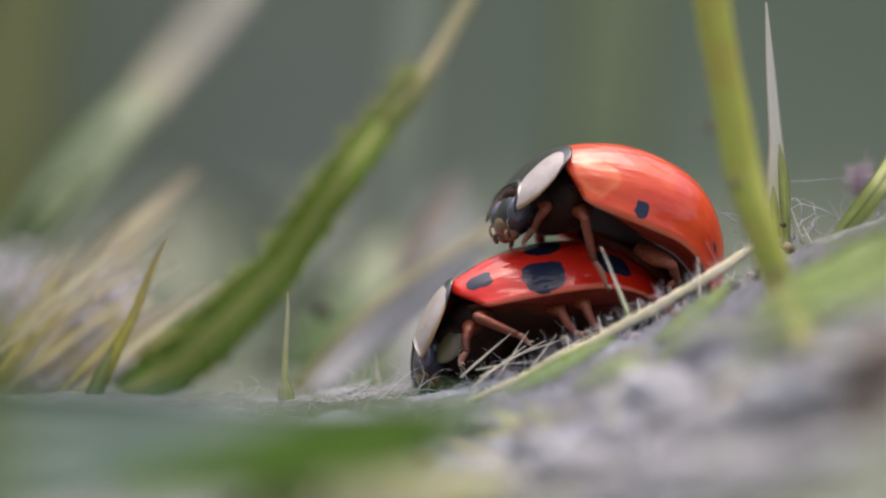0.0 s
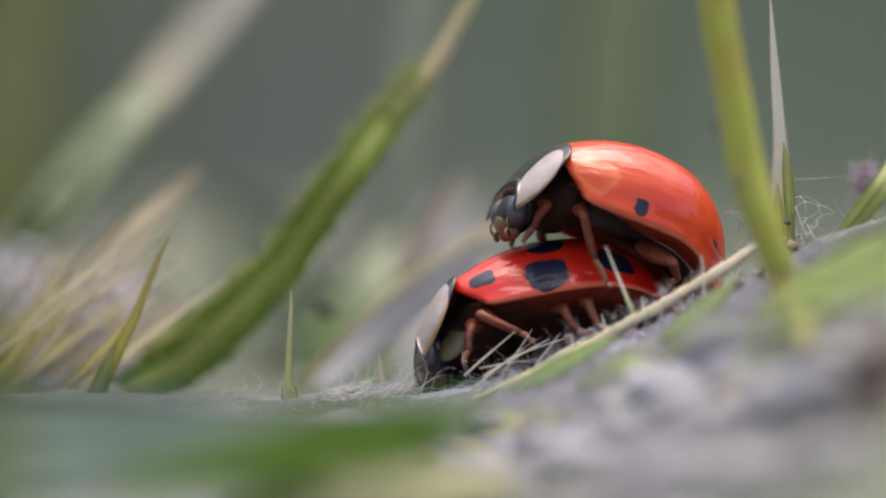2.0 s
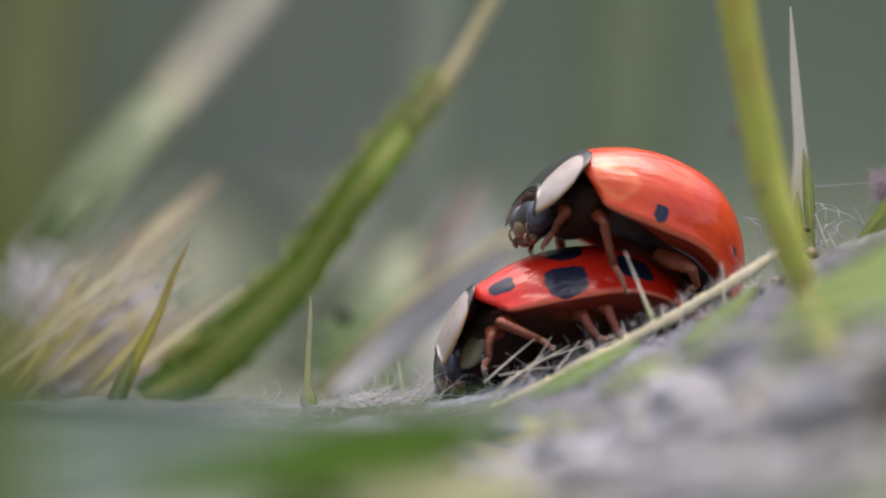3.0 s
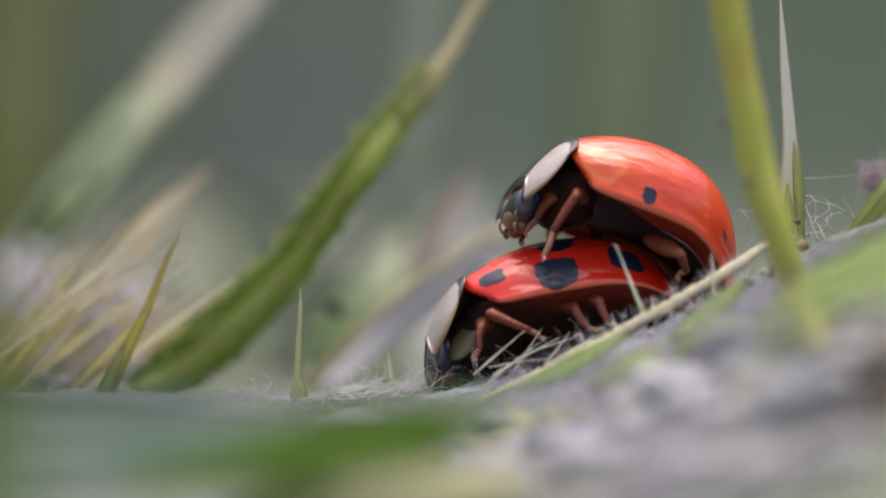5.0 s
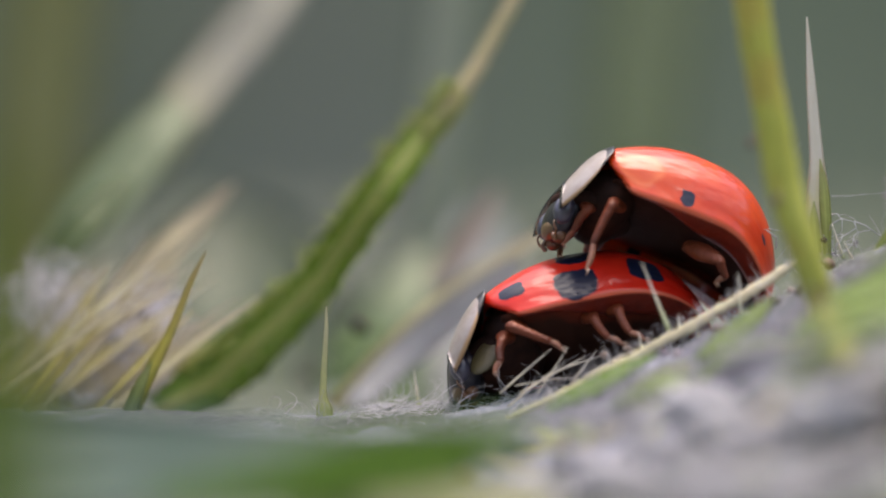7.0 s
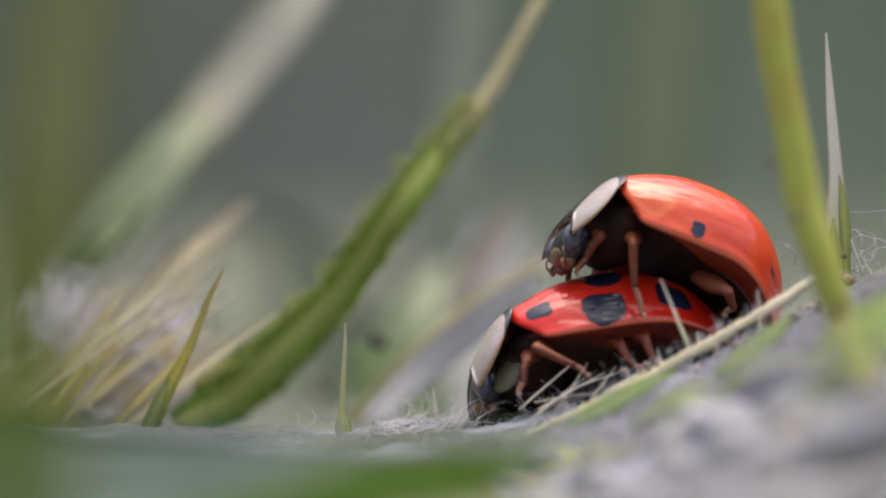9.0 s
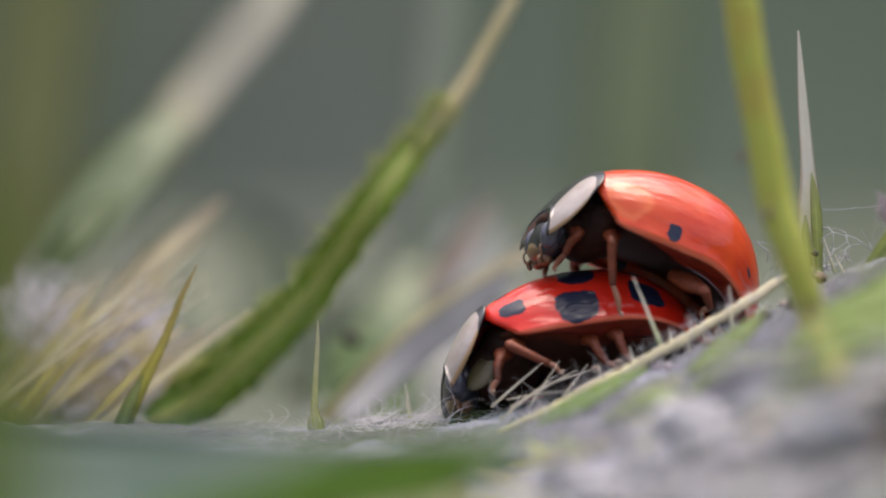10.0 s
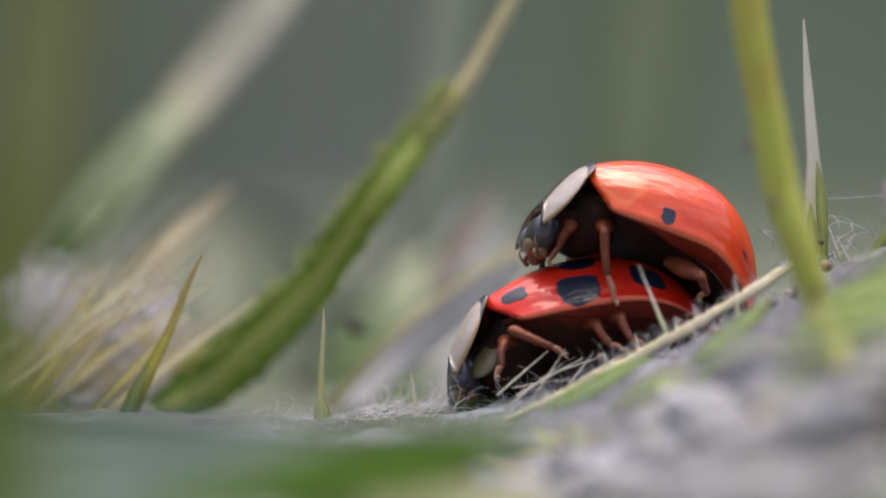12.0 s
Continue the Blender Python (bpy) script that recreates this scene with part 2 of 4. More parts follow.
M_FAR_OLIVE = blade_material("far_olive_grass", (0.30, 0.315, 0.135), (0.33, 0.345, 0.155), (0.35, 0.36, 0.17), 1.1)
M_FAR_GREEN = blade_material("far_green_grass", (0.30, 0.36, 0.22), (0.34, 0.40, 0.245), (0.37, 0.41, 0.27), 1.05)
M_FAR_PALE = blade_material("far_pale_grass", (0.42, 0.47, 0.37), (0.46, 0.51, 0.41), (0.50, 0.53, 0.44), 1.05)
M_OLIVE = blade_material("olive_blade", (0.36, 0.38, 0.19), (0.41, 0.43, 0.23), (0.45, 0.46, 0.26), 1.1)
M_EDGE = blade_material("thistle_edge", (0.44, 0.48, 0.18), (0.64, 0.61, 0.34), (0.70, 0.63, 0.44), 1.05, (0.22, 0.6), through_light=0.1, veins=0.35, blotches=0.3)
M_PALE = blade_material("pale_green_leaf", (0.46, 0.54, 0.16), (0.55, 0.61, 0.23), (0.58, 0.62, 0.30), 1.1)
M_PURPLE = plain_material("purple_grey_bud", (0.34, 0.27, 0.34), (0.5, 0.44, 0.48), 1500, 0.7, 0.05)
M_LENS_LEAF = blade_material("yellow_green_leaf", (0.15, 0.29, 0.025), (0.27, 0.36, 0.055), (0.34, 0.39, 0.10), 1.1)
M_VIVID = blade_material("vivid_green_leaf", (0.13, 0.28, 0.02), (0.17, 0.34, 0.025), (0.20, 0.35, 0.04), 1.1)
M_CREAM = blade_material("cream_straw", (0.70, 0.66, 0.36), (0.84, 0.79, 0.54), (0.84, 0.78, 0.62), 1.1, through_light=0.5)
M_FELT = plain_material("grey_felt", (0.58, 0.59, 0.58), (0.46, 0.47, 0.45), 700, 0.85, 0.06, 0.0, 4.0, 0.2, 0.25)
M_WOOL = plain_material("white_wool", (0.63, 0.635, 0.67), (0.47, 0.475, 0.51), 800, 0.8, 0.0, 0.0, 2.0, 0.2, 0.3)
M_FLUFF = plain_material("bright_fluff", (0.80, 0.79, 0.84), (0.66, 0.65, 0.71), 800, 0.85, 0.0, 0.0, 2.0, 0.1, 0.3)
M_TWIG = blade_material("bleached_twig", (0.66, 0.58, 0.42), (0.80, 0.72, 0.58), (0.82, 0.75, 0.64), 1.05, through_light=0.1, veins=0.3)
M_LITTER = plain_material("brown_litter", (0.20, 0.13, 0.09), (0.34, 0.26, 0.22), 900, 0.8, 0.05)
M_BEIGE = blade_material("withered_beige", (0.44, 0.50, 0.22), (0.60, 0.58, 0.38), (0.57, 0.56, 0.49), 1.05, (0.25, 0.6), through_light=0.4)
M_DRY = blade_material("dry_pink_leaf", (0.36, 0.29, 0.24), (0.42, 0.34, 0.29), (0.45, 0.38, 0.33), 1.1)
M_MOSS = plain_material("moss", (0.10, 0.19, 0.05), (0.19, 0.29, 0.10), 900, 0.8, 0.1)
M_BARK = plain_material("dark_litter", (0.035, 0.028, 0.025), (0.07, 0.05, 0.04), 900, 0.8, 0.05)


def ground_material():
    n = Nodes("woolly_ground", 0.9, spec=0.2)
    p = n.place()
    big, mid, fine = n.noise(p, 110, 3), n.noise(p, 270, 4, 0.55), n.noise(p, 2600, 4, 0.7)
    col = n.mix(n.ramp(big, (0.40, 0.0), (0.62, 1.0)), (0.115, 0.122, 0.165), (0.085, 0.105, 0.070))
    col = n.mix(n.ramp(mid, (0.52, 0.0), (0.60, 0.9)), col, (0.068, 0.070, 0.080))
    col = n.mix(n.ramp(mid, (0.36, 0.95), (0.46, 0.0)), col, (0.29, 0.305, 0.385))
    col = n.mix(n.ramp(fine, (0.40, 0.0), (0.75, 0.45)), col, (0.27, 0.27, 0.32))
    far = n.node("VectorMath", operation="LENGTH")
    n.put(far.inputs[0], p)
    wide = n.math("MULTIPLY_ADD", n.noise(p, 60, 3), 0.03, far.outputs["Value"])
    col = n.mix(n.ramp(wide, (0.030, 0.0), (0.060, 1.0)), col, n.mix(mid, (0.10, 0.12, 0.09), (0.15, 0.165, 0.13)))
    n.colour(col)
    n.bump(n.math("ADD", mid, fine), 0.3 * MM, 0.8)
    return n.m


M_GROUND = ground_material()


def backdrop_material():
    n = Nodes("far_meadow", 1.0, spec=0.0)
    p = n.place()
    big, tall = n.noise(p, 2.2, 3), n.noise(p, 9, 3, 0.5, (1, 1, 0.25))
    side = n.math("MULTIPLY_ADD", n.split(p)[0], 4.2, 0.5)
    wide = n.ramp(side, (0.0, (0.29, 0.32, 0.19)), (0.36, (0.345, 0.335, 0.285)), (0.58, (0.265, 0.305, 0.205)), (1.0, (0.165, 0.205, 0.128)))
    col = n.mix(n.ramp(big, (0.35, 0.0), (0.65, 0.5)), wide, (0.31, 0.315, 0.25))
    n.colour(n.mix(n.ramp(tall, (0.4, 0.0), (0.7, 0.4)), col, (0.285, 0.335, 0.225)))
    return n.m


M_FAR = backdrop_material()


# ---- mesh builders, all in millimetres ----
def mesh_of(name, verts, faces, material, uvs=None, smooth=True):
    me = bpy.data.meshes.new(name)
    me.from_pydata([(x * MM, y * MM, z * MM) for x, y, z in verts], [], faces)
    me.materials.append(material)
    if uvs is not None:
        layer = me.uv_layers.new(name="uv")
        for loop in me.loops:
            layer.data[loop.index].uv = uvs[loop.vertex_index]
    me.polygons.foreach_set("use_smooth", [smooth] * len(me.polygons))
    me.update()
    return me


def part(name, me, parent, label=""):
    ob = new(name, me)
    ob.parent = parent
    return tagged(ob, label)


def spline(points, steps):
    """A smooth line through the points; each may carry more than three numbers."""
    pts = [np.array(p, float) for p in points]
    pts = [2 * pts[0] - pts[1]] + pts + [2 * pts[-1] - pts[-2]]
    out = []
    for i in range(1, len(pts) - 2):
        a, b, c, d = pts[i - 1:i + 3]
        for k in range(steps):
            t = k / steps
            out.append(0.5 * (2 * b + (c - a) * t + (2 * a - 5 * b + 4 * c - d) * t * t + (3 * b - a - 3 * c + d) * t ** 3))
    out.append(pts[-2])
    return out


def unit(v):
    return v / (np.linalg.norm(v) + 1e-9)


def tube(rows, sides=8, steps=5, rough=0.0, seed=0, start=0, flat=1.0):
    """A round limb along rows of (x, y, z, radius): vertices, faces, uv."""
    rng = np.random.default_rng(seed)
    line = spline(rows, steps) if len(rows) > 2 else [np.array(r, float) for r in rows]
    verts, faces, uvs = [], [], []
    side = None
    for i, p in enumerate(line):
        q = line[min(i + 1, len(line) - 1)][:3] - line[max(i - 1, 0)][:3]
        q = unit(q)
        if side is None:
            side = unit(np.cross(q, (0.13, 1, 0.21)))
        side = unit(side - q * np.dot(side, q))
        up = np.cross(q, side)
        for k in range(sides):
            a = 2 * math.pi * k / sides
            r = max(p[3], 0.004) * (1 + rough * rng.uniform(-1, 1))
            verts.append(tuple(p[:3] + side * math.cos(a) * r + up * math.sin(a) * r * flat))
            uvs.append((abs(2 * k / sides - 1), i / (len(line) - 1)))
    n = sides
    for i in range(len(line) - 1):
        for k in range(n):
            a, b = i * n + k, i * n + (k + 1) % n
            faces.append((start + a, start + b, start + b + n, start + a + n))
    last = (len(line) - 1) * n
    for ring, order in ((0, -1), (last, 1)):
        c = sum(np.array(verts[ring + k]) for k in range(n)) / n
        q = unit(line[0][:3] - line[1][:3]) if ring == 0 else unit(line[-1][:3] - line[-2][:3])
        r = line[0][3] if ring == 0 else line[-1][3]
        verts.append(tuple(c + q * r * 0.7))
        uvs.append((0.5, 0 if ring == 0 else 1))
        for k in range(n):
            a, b = start + ring + k, start + ring + (k + 1) % n
            t = start + len(verts) - 1
            faces.append((a, t, b) if ring == 0 else (a, b, t))
    return verts, faces, uvs


def tube_mesh(name, rows, material, sides=8, steps=5, rough=0.0, seed=0, flat=1.0):
    v, f, u = tube(rows, sides, steps, rough, seed, 0, flat)
    return mesh_of(name, v, f, material, u)


def blade_mesh(name, rows, material, face=(0, -1, 0.15), steps=8, thick=0.12, fold=0.25, ragged=0.0, seed=0):
    """A leaf blade along rows of (x, y, z, half width): a folded lens in section, with two skins."""
    rng = np.random.default_rng(seed)
    line = spline(rows, steps)
    face = unit(np.array(face, float))
    across = (-1, -0.66, -0.3, 0, 0.3, 0.66, 1)
    verts, faces, uvs = [], [], []
    m = len(across)
    for i, p in enumerate(line):
        q = unit(line[min(i + 1, len(line) - 1)][:3] - line[max(i - 1, 0)][:3])
        side = unit(np.cross(q, face))
        nor = unit(np.cross(side, q))
        w = max(p[3], 0.01)
        wl, wr = w * (1 + ragged * rng.uniform(-1, 1)), w * (1 + ragged * rng.uniform(-1, 1))
        for skin in (1, -1):
            for a in across:
                ww = wl if a < 0 else wr
                h = -fold * w * (1 - abs(a)) + skin * thick * (1 - a * a) * min(1, w * 3)
                verts.append(tuple(p[:3] + side * a * ww + nor * h))
                uvs.append((0.5 + a / 2, i / (len(line) - 1)))
    for i in range(len(line) - 1):
        o, q = i * 2 * m, (i + 1) * 2 * m
        for k in range(m - 1):
            faces.append((o + k, q + k, q + k + 1, o + k + 1))
            faces.append((o + m + k, o + m + k + 1, q + m + k + 1, q + m + k))
        faces.append((o, o + m, q + m, q))
        faces.append((o + m - 1, q + m - 1, q + 2 * m - 1, o + 2 * m - 1))
    return mesh_of(name, verts, faces, material, uvs)


def hairs_mesh(name, roots, material, seed=0, length=(0.8, 2.2), radius=0.014, curl=0.7, lean=(0, 0, 1)):
    """Fine hairs from (x, y, z) roots, three-sided, curling at random."""
    rng = np.random.default_rng(seed)
    verts, faces = [], []
    for r in roots:
        p = np.array(r, float)
        d = unit(np.array(lean) + rng.normal(0, 0.9, 3))
        step = rng.uniform(*length) / 6
        turn = rng.normal(0, curl, 3)
        ring = []
        rad = radius * rng.uniform(0.7, 1.4)
        for i in range(7):
            s = unit(np.cross(d, (0.3, 1, 0.2)))
            u = np.cross(d, s)
            w = rad * (1 - 0.13 * i)
            base = len(verts)
            for k in range(3):
                a = 2.094 * k
                verts.append(tuple(p + (s * math.cos(a) + u * math.sin(a)) * w))
            if ring:
                for k in range(3):
                    faces.append((ring[k], ring[(k + 1) % 3], base + (k + 1) % 3, base + k))
            ring = [base, base + 1, base + 2]
            p = p + d * step
            d = unit(d + np.cross(turn, d) * 0.5 + rng.normal(0, 0.12, 3))
    return mesh_of(name, verts, faces, material)


def ball_mesh(name, centre, radii, material, turn=(0, 0, 0), seg=20, rings=12, seed=0, rough=0.0):
    rng = np.random.default_rng(seed)
    rot = np.array(Euler([radians(a) for a in turn]).to_matrix())
    verts, faces = [], []
    for i in range(rings + 1):
        th = math.pi * i / rings
        for k in range(seg):
            ph = 2 * math.pi * k / seg
            v = np.array((math.sin(th) * math.cos(ph), math.sin(th) * math.sin(ph), math.cos(th))) * radii
            v = v * (1 + rough * rng.uniform(-1, 1))
            verts.append(tuple(np.array(centre) + rot @ v))
    for i in range(rings):
        for k in range(seg):
            a, b = i * seg + k, i * seg + (k + 1) % seg
            faces.append((a, a + seg, b + seg, b))
    return mesh_of(name, verts, faces, material)


# ---- the ground: a woolly mound that rises to one side ----
RIDGE_X = (-400, -30, -12.5, -3.6, -1.0, 1.0, 2.8, 5.0, 8.5, 12.5, 20, 60, 400)
RIDGE_Z = (-5.2, -4.4, -4.25, -4.2, -4.0, -3.75, -3.1, -2.5, -1.0, 0.3, 1.0, -3.0, -5.2)

BANK_X = (-400, -8, -1.0, 1.0, 2.8, 4.4, 5.8, 7.2, 8.6, 10.5, 12.5, 20, 60, 400)
BANK_Z = (-9.0, -5.2, -4.6, -4.15, -3.4, -2.75, -2.1, -1.35, -0.75, 0.2, 1.1, 2.0, -3.0, -9.0)


def lie(x, y):
    """Height of the ground in mm."""
    ridge = np.interp(x, RIDGE_X, RIDGE_Z)
    base = -5.2 - 1.3 * min(1, max(0, -y) / 35)
    w = math.exp(-((y - 1) / (9.0 if y < 1 else 7.0)) ** 2)
    z = base + (ridge - base) * w
    bank = np.interp(x, BANK_X, BANK_Z) - (0.13 * max(0, -5.1 - y) if y < -4.2 else 0.30 * max(0, y + 4.0) ** 1.9)
    z = max(z, bank) + 0.12 * math.exp(-abs(z - bank) * 3)
    z += 0.22 * noise.noise((x * 0.55, y * 0.55, 3.1)) + 0.12 * noise.noise((x * 1.7, y * 1.7, 7.7))
    far = max(abs(x), abs(y))
    if far > 60:
        z += min(6, (far - 60) * 0.02) * noise.noise((x * 0.02, y * 0.02, 1.3))
    return z


def axis(fine_from, fine_to, step, reach):
    mid = list(np.arange(fine_from, fine_to, step))
    up, v, s = [], fine_to, step
    while v < reach:
        up.append(v)
        s *= 1.22
        v += s
    down, v, s = [], fine_from - step, step
    while v > -reach:
        down.append(v)
        s *= 1.22
        v -= s
    return down[::-1] + mid + up


def build_ground():
    xs, ys = axis(-16, 16, 0.26, 20000), axis(-26, 14, 0.3, 20000)
    verts = [(x, y, lie(x, y)) for y in ys for x in xs]
    n = len(xs)
    faces = [(j * n + i, j * n + i + 1, (j + 1) * n + i + 1, (j + 1) * n + i) for j in range(len(ys) - 1) for i in range(n - 1)]
    tagged(new("ground", mesh_of("ground", verts, faces, M_GROUND)), "grey woolly ground of matted plant hair and litter", "ground", kind="structure")


def build_backdrop():
    verts, faces = [], []
    n, m = 96, 14
    for i in range(n):
        a = 2 * math.pi * i / n
        # far side raised out of view to cut the sky reflected in the spots
        top = 620 + 500 * max(0.0, math.cos(a)) + 260 * noise.noise((math.cos(a) * 3, math.sin(a) * 3, 4.0))
        for k in range(m + 1):
            r = 1500 + 70 * noise.noise((math.cos(a) * 9, math.sin(a) * 9, k * 0.8)) + 90 * (k / m) ** 2
            verts.append((r * math.sin(a), r * math.cos(a), -15 + top * k / m))
    for i in range(n):
        for k in range(m):
            o, p = i * (m + 1) + k, (i + 1) % n * (m + 1) + k
            faces.append((o, p, p + 1, o + 1))
    tagged(new("backdrop", mesh_of("backdrop", verts, faces, M_FAR)), "soft grey-green distance of meadow plants", "backdrop", kind="structure")


build_ground()
build_backdrop()


# ---- ladybirds ----
LENGTH, HALF, HIGH = 5.6, 2.51, 2.39


def shell_width(s):
    if s < 0.42:
        return HALF * (1 - 0.17 * ((0.42 - s) / 0.42) ** 2.2)
    return HALF * max(0.0, 1 - ((s - 0.42) / 0.58) ** 2.5) ** 0.5


def shell_height(s):
    if s < 0.40:
        return HIGH * (1 - 0.36 * ((0.40 - s) / 0.40) ** 2.0)
    return HIGH * max(0.0, 1 - ((s - 0.40) / 0.60) ** 2.3) ** 0.52


def shell_point(s, v, skin, tail, longer):
    """A point of the near wing case: s from front to tail, v from the seam to the rim."""
    w, h = max(shell_width(s) - skin, 0.0), max(shell_height(s) - skin, 0.0)
    a = v * math.pi / 2 * (1 - 0.08 * math.exp(-s / 0.055))
    y, z = w * math.sin(a) ** 0.92, h * math.cos(a) ** 0.85
    y += (max(0, v - 0.9) * 10) ** 2 * 0.10 * min(1, w)
    front = max(0.0, 1 - s * 3.0)
    fwd = front * (0.20 + 0.14 * math.exp(-((v - 0.7) / 0.3) ** 2))
    round_off = 0.60 * max(0.0, (v - 0.58) / 0.42) ** 2.0 * math.exp(-s / 0.12)
    drop = 0.12 * math.sin(math.pi * s) * v ** 3 + (0.20 * math.exp(-s / 0.25) - 0.12 * math.exp(-s / 0.04)) * v ** 3 + tail * max(0.0, (s - 0.52) / 0.48) ** 2.2 * (0.22 + 0.78 * v)
    return 2.8 - (LENGTH + longer) * s + fwd - 0.05 * v - round_off, y + 0.012, z - drop


def shell_mesh(name, side, material, tail, longer):
    """One wing case, from the seam to the rim, with an inner skin and a thin lip."""
    ns, nv = 40, 26
    verts, faces, uvs = [], [], []
    for skin in (0.0, 0.09):
        for i in range(ns + 1):
            s = 1 - (1 - i / ns) ** 1.6 if i < ns else 1.0
            for k in range(nv + 1):
                v = k / nv
                x, y, z = shell_point(s, v, skin, tail, longer)
                verts.append((x + (skin if i == ns else 0), side * y, z))
                uvs.append((LENGTH * s, 3.3 * v))
    row, size = nv + 1, (ns + 1) * (nv + 1)
    for skin in (0, 1):
        for i in range(ns):
            for k in range(nv):
                o = skin * size + i * row + k
                f = (o, o + 1, o + row + 1, o + row)
                faces.append(f if (skin == 0) == (side > 0) else f[::-1])
    for i in range(ns):
        o = i * row + nv
        f = (o, size + o, size + o + row, o + row)
        faces.append(f if side > 0 else f[::-1])
    for k in range(nv):
        f = (k, size + k, size + k + 1, k + 1)
        faces.append(f if side > 0 else f[::-1])
    return mesh_of(name, verts, faces, material, uvs)


def flange_mesh(side, tail, longer):
    """The red underside of a wing case's edge, folded in toward the belly."""
    ns, nv = 36, 5
    verts, faces = [], []
    for skin in (0.0, 0.05):
        for i in range(ns + 1):
            s = 0.05 + 0.93 * i / ns
            x, y, z = shell_point(s, 1.0, 0.03, tail, longer)
            f = min(1.0, max(0.0, (s - 0.18) / 0.38))
            wide = 0.12 + 0.75 * f * f * (3 - 2 * f)
            wide = min(wide, y * 0.8)
            for k in range(nv + 1):
                u = k / nv
                verts.append((x, side * (y - 0.03 - wide * u), z + 0.03 + skin - 0.20 * math.sin(u * math.pi * 0.5) * wide))
    row, size = nv + 1, (ns + 1) * (nv + 1)
    for skin in (0, 1):
        for i in range(ns):
            for k in range(nv):
                o = skin * size + i * row + k
                f = (o, o + row, o + row + 1, o + 1)
                faces.append(f if (skin == 0) == (side > 0) else f[::-1])
    for i in range(ns):
        o = i * row + nv
        faces.append((o, o + row, size + o + row, size + o))
    return mesh_of("folded_edge", verts, faces, M_UNDER)


def collar_mesh(nose):
    """The neck shield: a short saddle that bends down to the head."""
    ns, nv = 16, 32
    verts, faces, uvs = [], [], []
    for skin in (0.0, 0.12):
        for i in range(ns + 1):
            s = i / ns
            w = 1.98 - 0.70 * s ** 2.2 - skin + 0.14 * math.sin(math.pi * s)
            top, deep = 1.58 - 0.40 * s - 1.04 * s * s - skin, 0.78 + 0.62 * math.sin(math.pi * 0.85 * s) - skin
            x = 2.92 + (0.88 + nose) * s
            for k in range(nv + 1):
                v = 2 * k / nv - 1
                a = abs(v) * math.pi / 2
                y, z = w * math.sin(a) ** 0.9, top - deep * (1 - math.cos(a) ** 0.8)
                round_off = 0.22 * (abs(v) ** 6) * (0.5 - s)
                verts.append((x + round_off + 0.12 * abs(v) * s, math.copysign(y, v), z))
                uvs.append((s, abs(v)))
    row, size = nv + 1, (ns + 1) * (nv + 1)
    for skin in (0, 1):
        for i in range(ns):
            for k in range(nv):
                o = skin * size + i * row + k
                f = (o, o + row, o + row + 1, o + 1)
                faces.append(f if skin else f[::-1])
    for i in range(ns):
        for o in (i * row, i * row + nv):
            faces.append((o, size + o, size + o + row, o + row))
    for k in range(nv):
        for o in (k, ns * row + k):
            faces.append((o, size + o, size + o + 1, o + 1))
    return mesh_of("neck_shield", verts, faces, M_COLLAR, uvs)


def belly_mesh(under, tail, keel):
    """Underside: a shallow keel with ringed segments."""
    verts, faces = [], []
    ns, nv = 40, 20
    for i in range(ns + 1):
        s = 0.02 + 0.95 * i / ns
        w = shell_width(s) * 0.86 + 0.02
        ring = 0.05 * (1 - abs(2 * ((s * 7) % 1) - 1))
        deep = (keel * math.sin(math.pi * min(1, s * 1.02)) ** 0.6 if s < 0.98 else 0.05) + ring
        for k in range(nv + 1):
            a = math.pi * k / nv
            verts.append((LENGTH * (0.5 - s), w * math.cos(a), 0.34 - 0.12 * keel - 0.78 * tail * max(0.0, (s - 0.52) / 0.48) ** 2.2 - deep * math.sin(a) ** 0.7))
    for i in range(ns):
        for k in range(nv):
            o = i * (nv + 1) + k
            faces.append((o, o + nv + 1, o + nv + 2, o + 1))
    return mesh_of("belly", verts, faces, under)


def leg(beetle, joints, mirror=1, stout=1.0):
    """Thigh with shin and foot, hung in the hip; joints: hip, knee, ankle, toe."""
    h, k, a, t = [np.array((p[0], p[1] * mirror, p[2])) for p in joints]
    k, a, t = k - h, a - h, t - h
    thigh = part("leg", tube_mesh("leg", [(0, 0, 0, 0.22 * stout), (*(k * 0.5), 0.29 * stout), (*k, 0.16 * stout)], M_LEG, 12, 5, 0, 0, 0.75), beetle, "red-brown jointed leg")
    thigh.location = h * MM
    part("shin", tube_mesh("shin", [(*k, 0.15), (*(k * 0.5 + a * 0.5 + np.array((0.04, 0, 0.03))), 0.13), (*a, 0.10)], M_LEG, 10, 5, 0.04, 3), thigh)
    m = a * 0.45 + t * 0.55 + np.array((0, 0, 0.06))
    part("foot", tube_mesh("foot", [(*a, 0.075), (*m, 0.095), (*t, 0.05)], M_FOOT, 8), thigh, "paler brown foot")
    for sd in (0.09, -0.09):
        part("claw", tube_mesh("claw", [(*(t * 0.97 + m * 0.03), 0.04), (*(t + np.array((-0.05, sd, 0.02))), 0.032), (*(t + np.array((-0.12, sd * 1.3, -0.06))), 0.01)], M_CLAW, 6, 3), thigh, "pale horn claw")
    return thigh


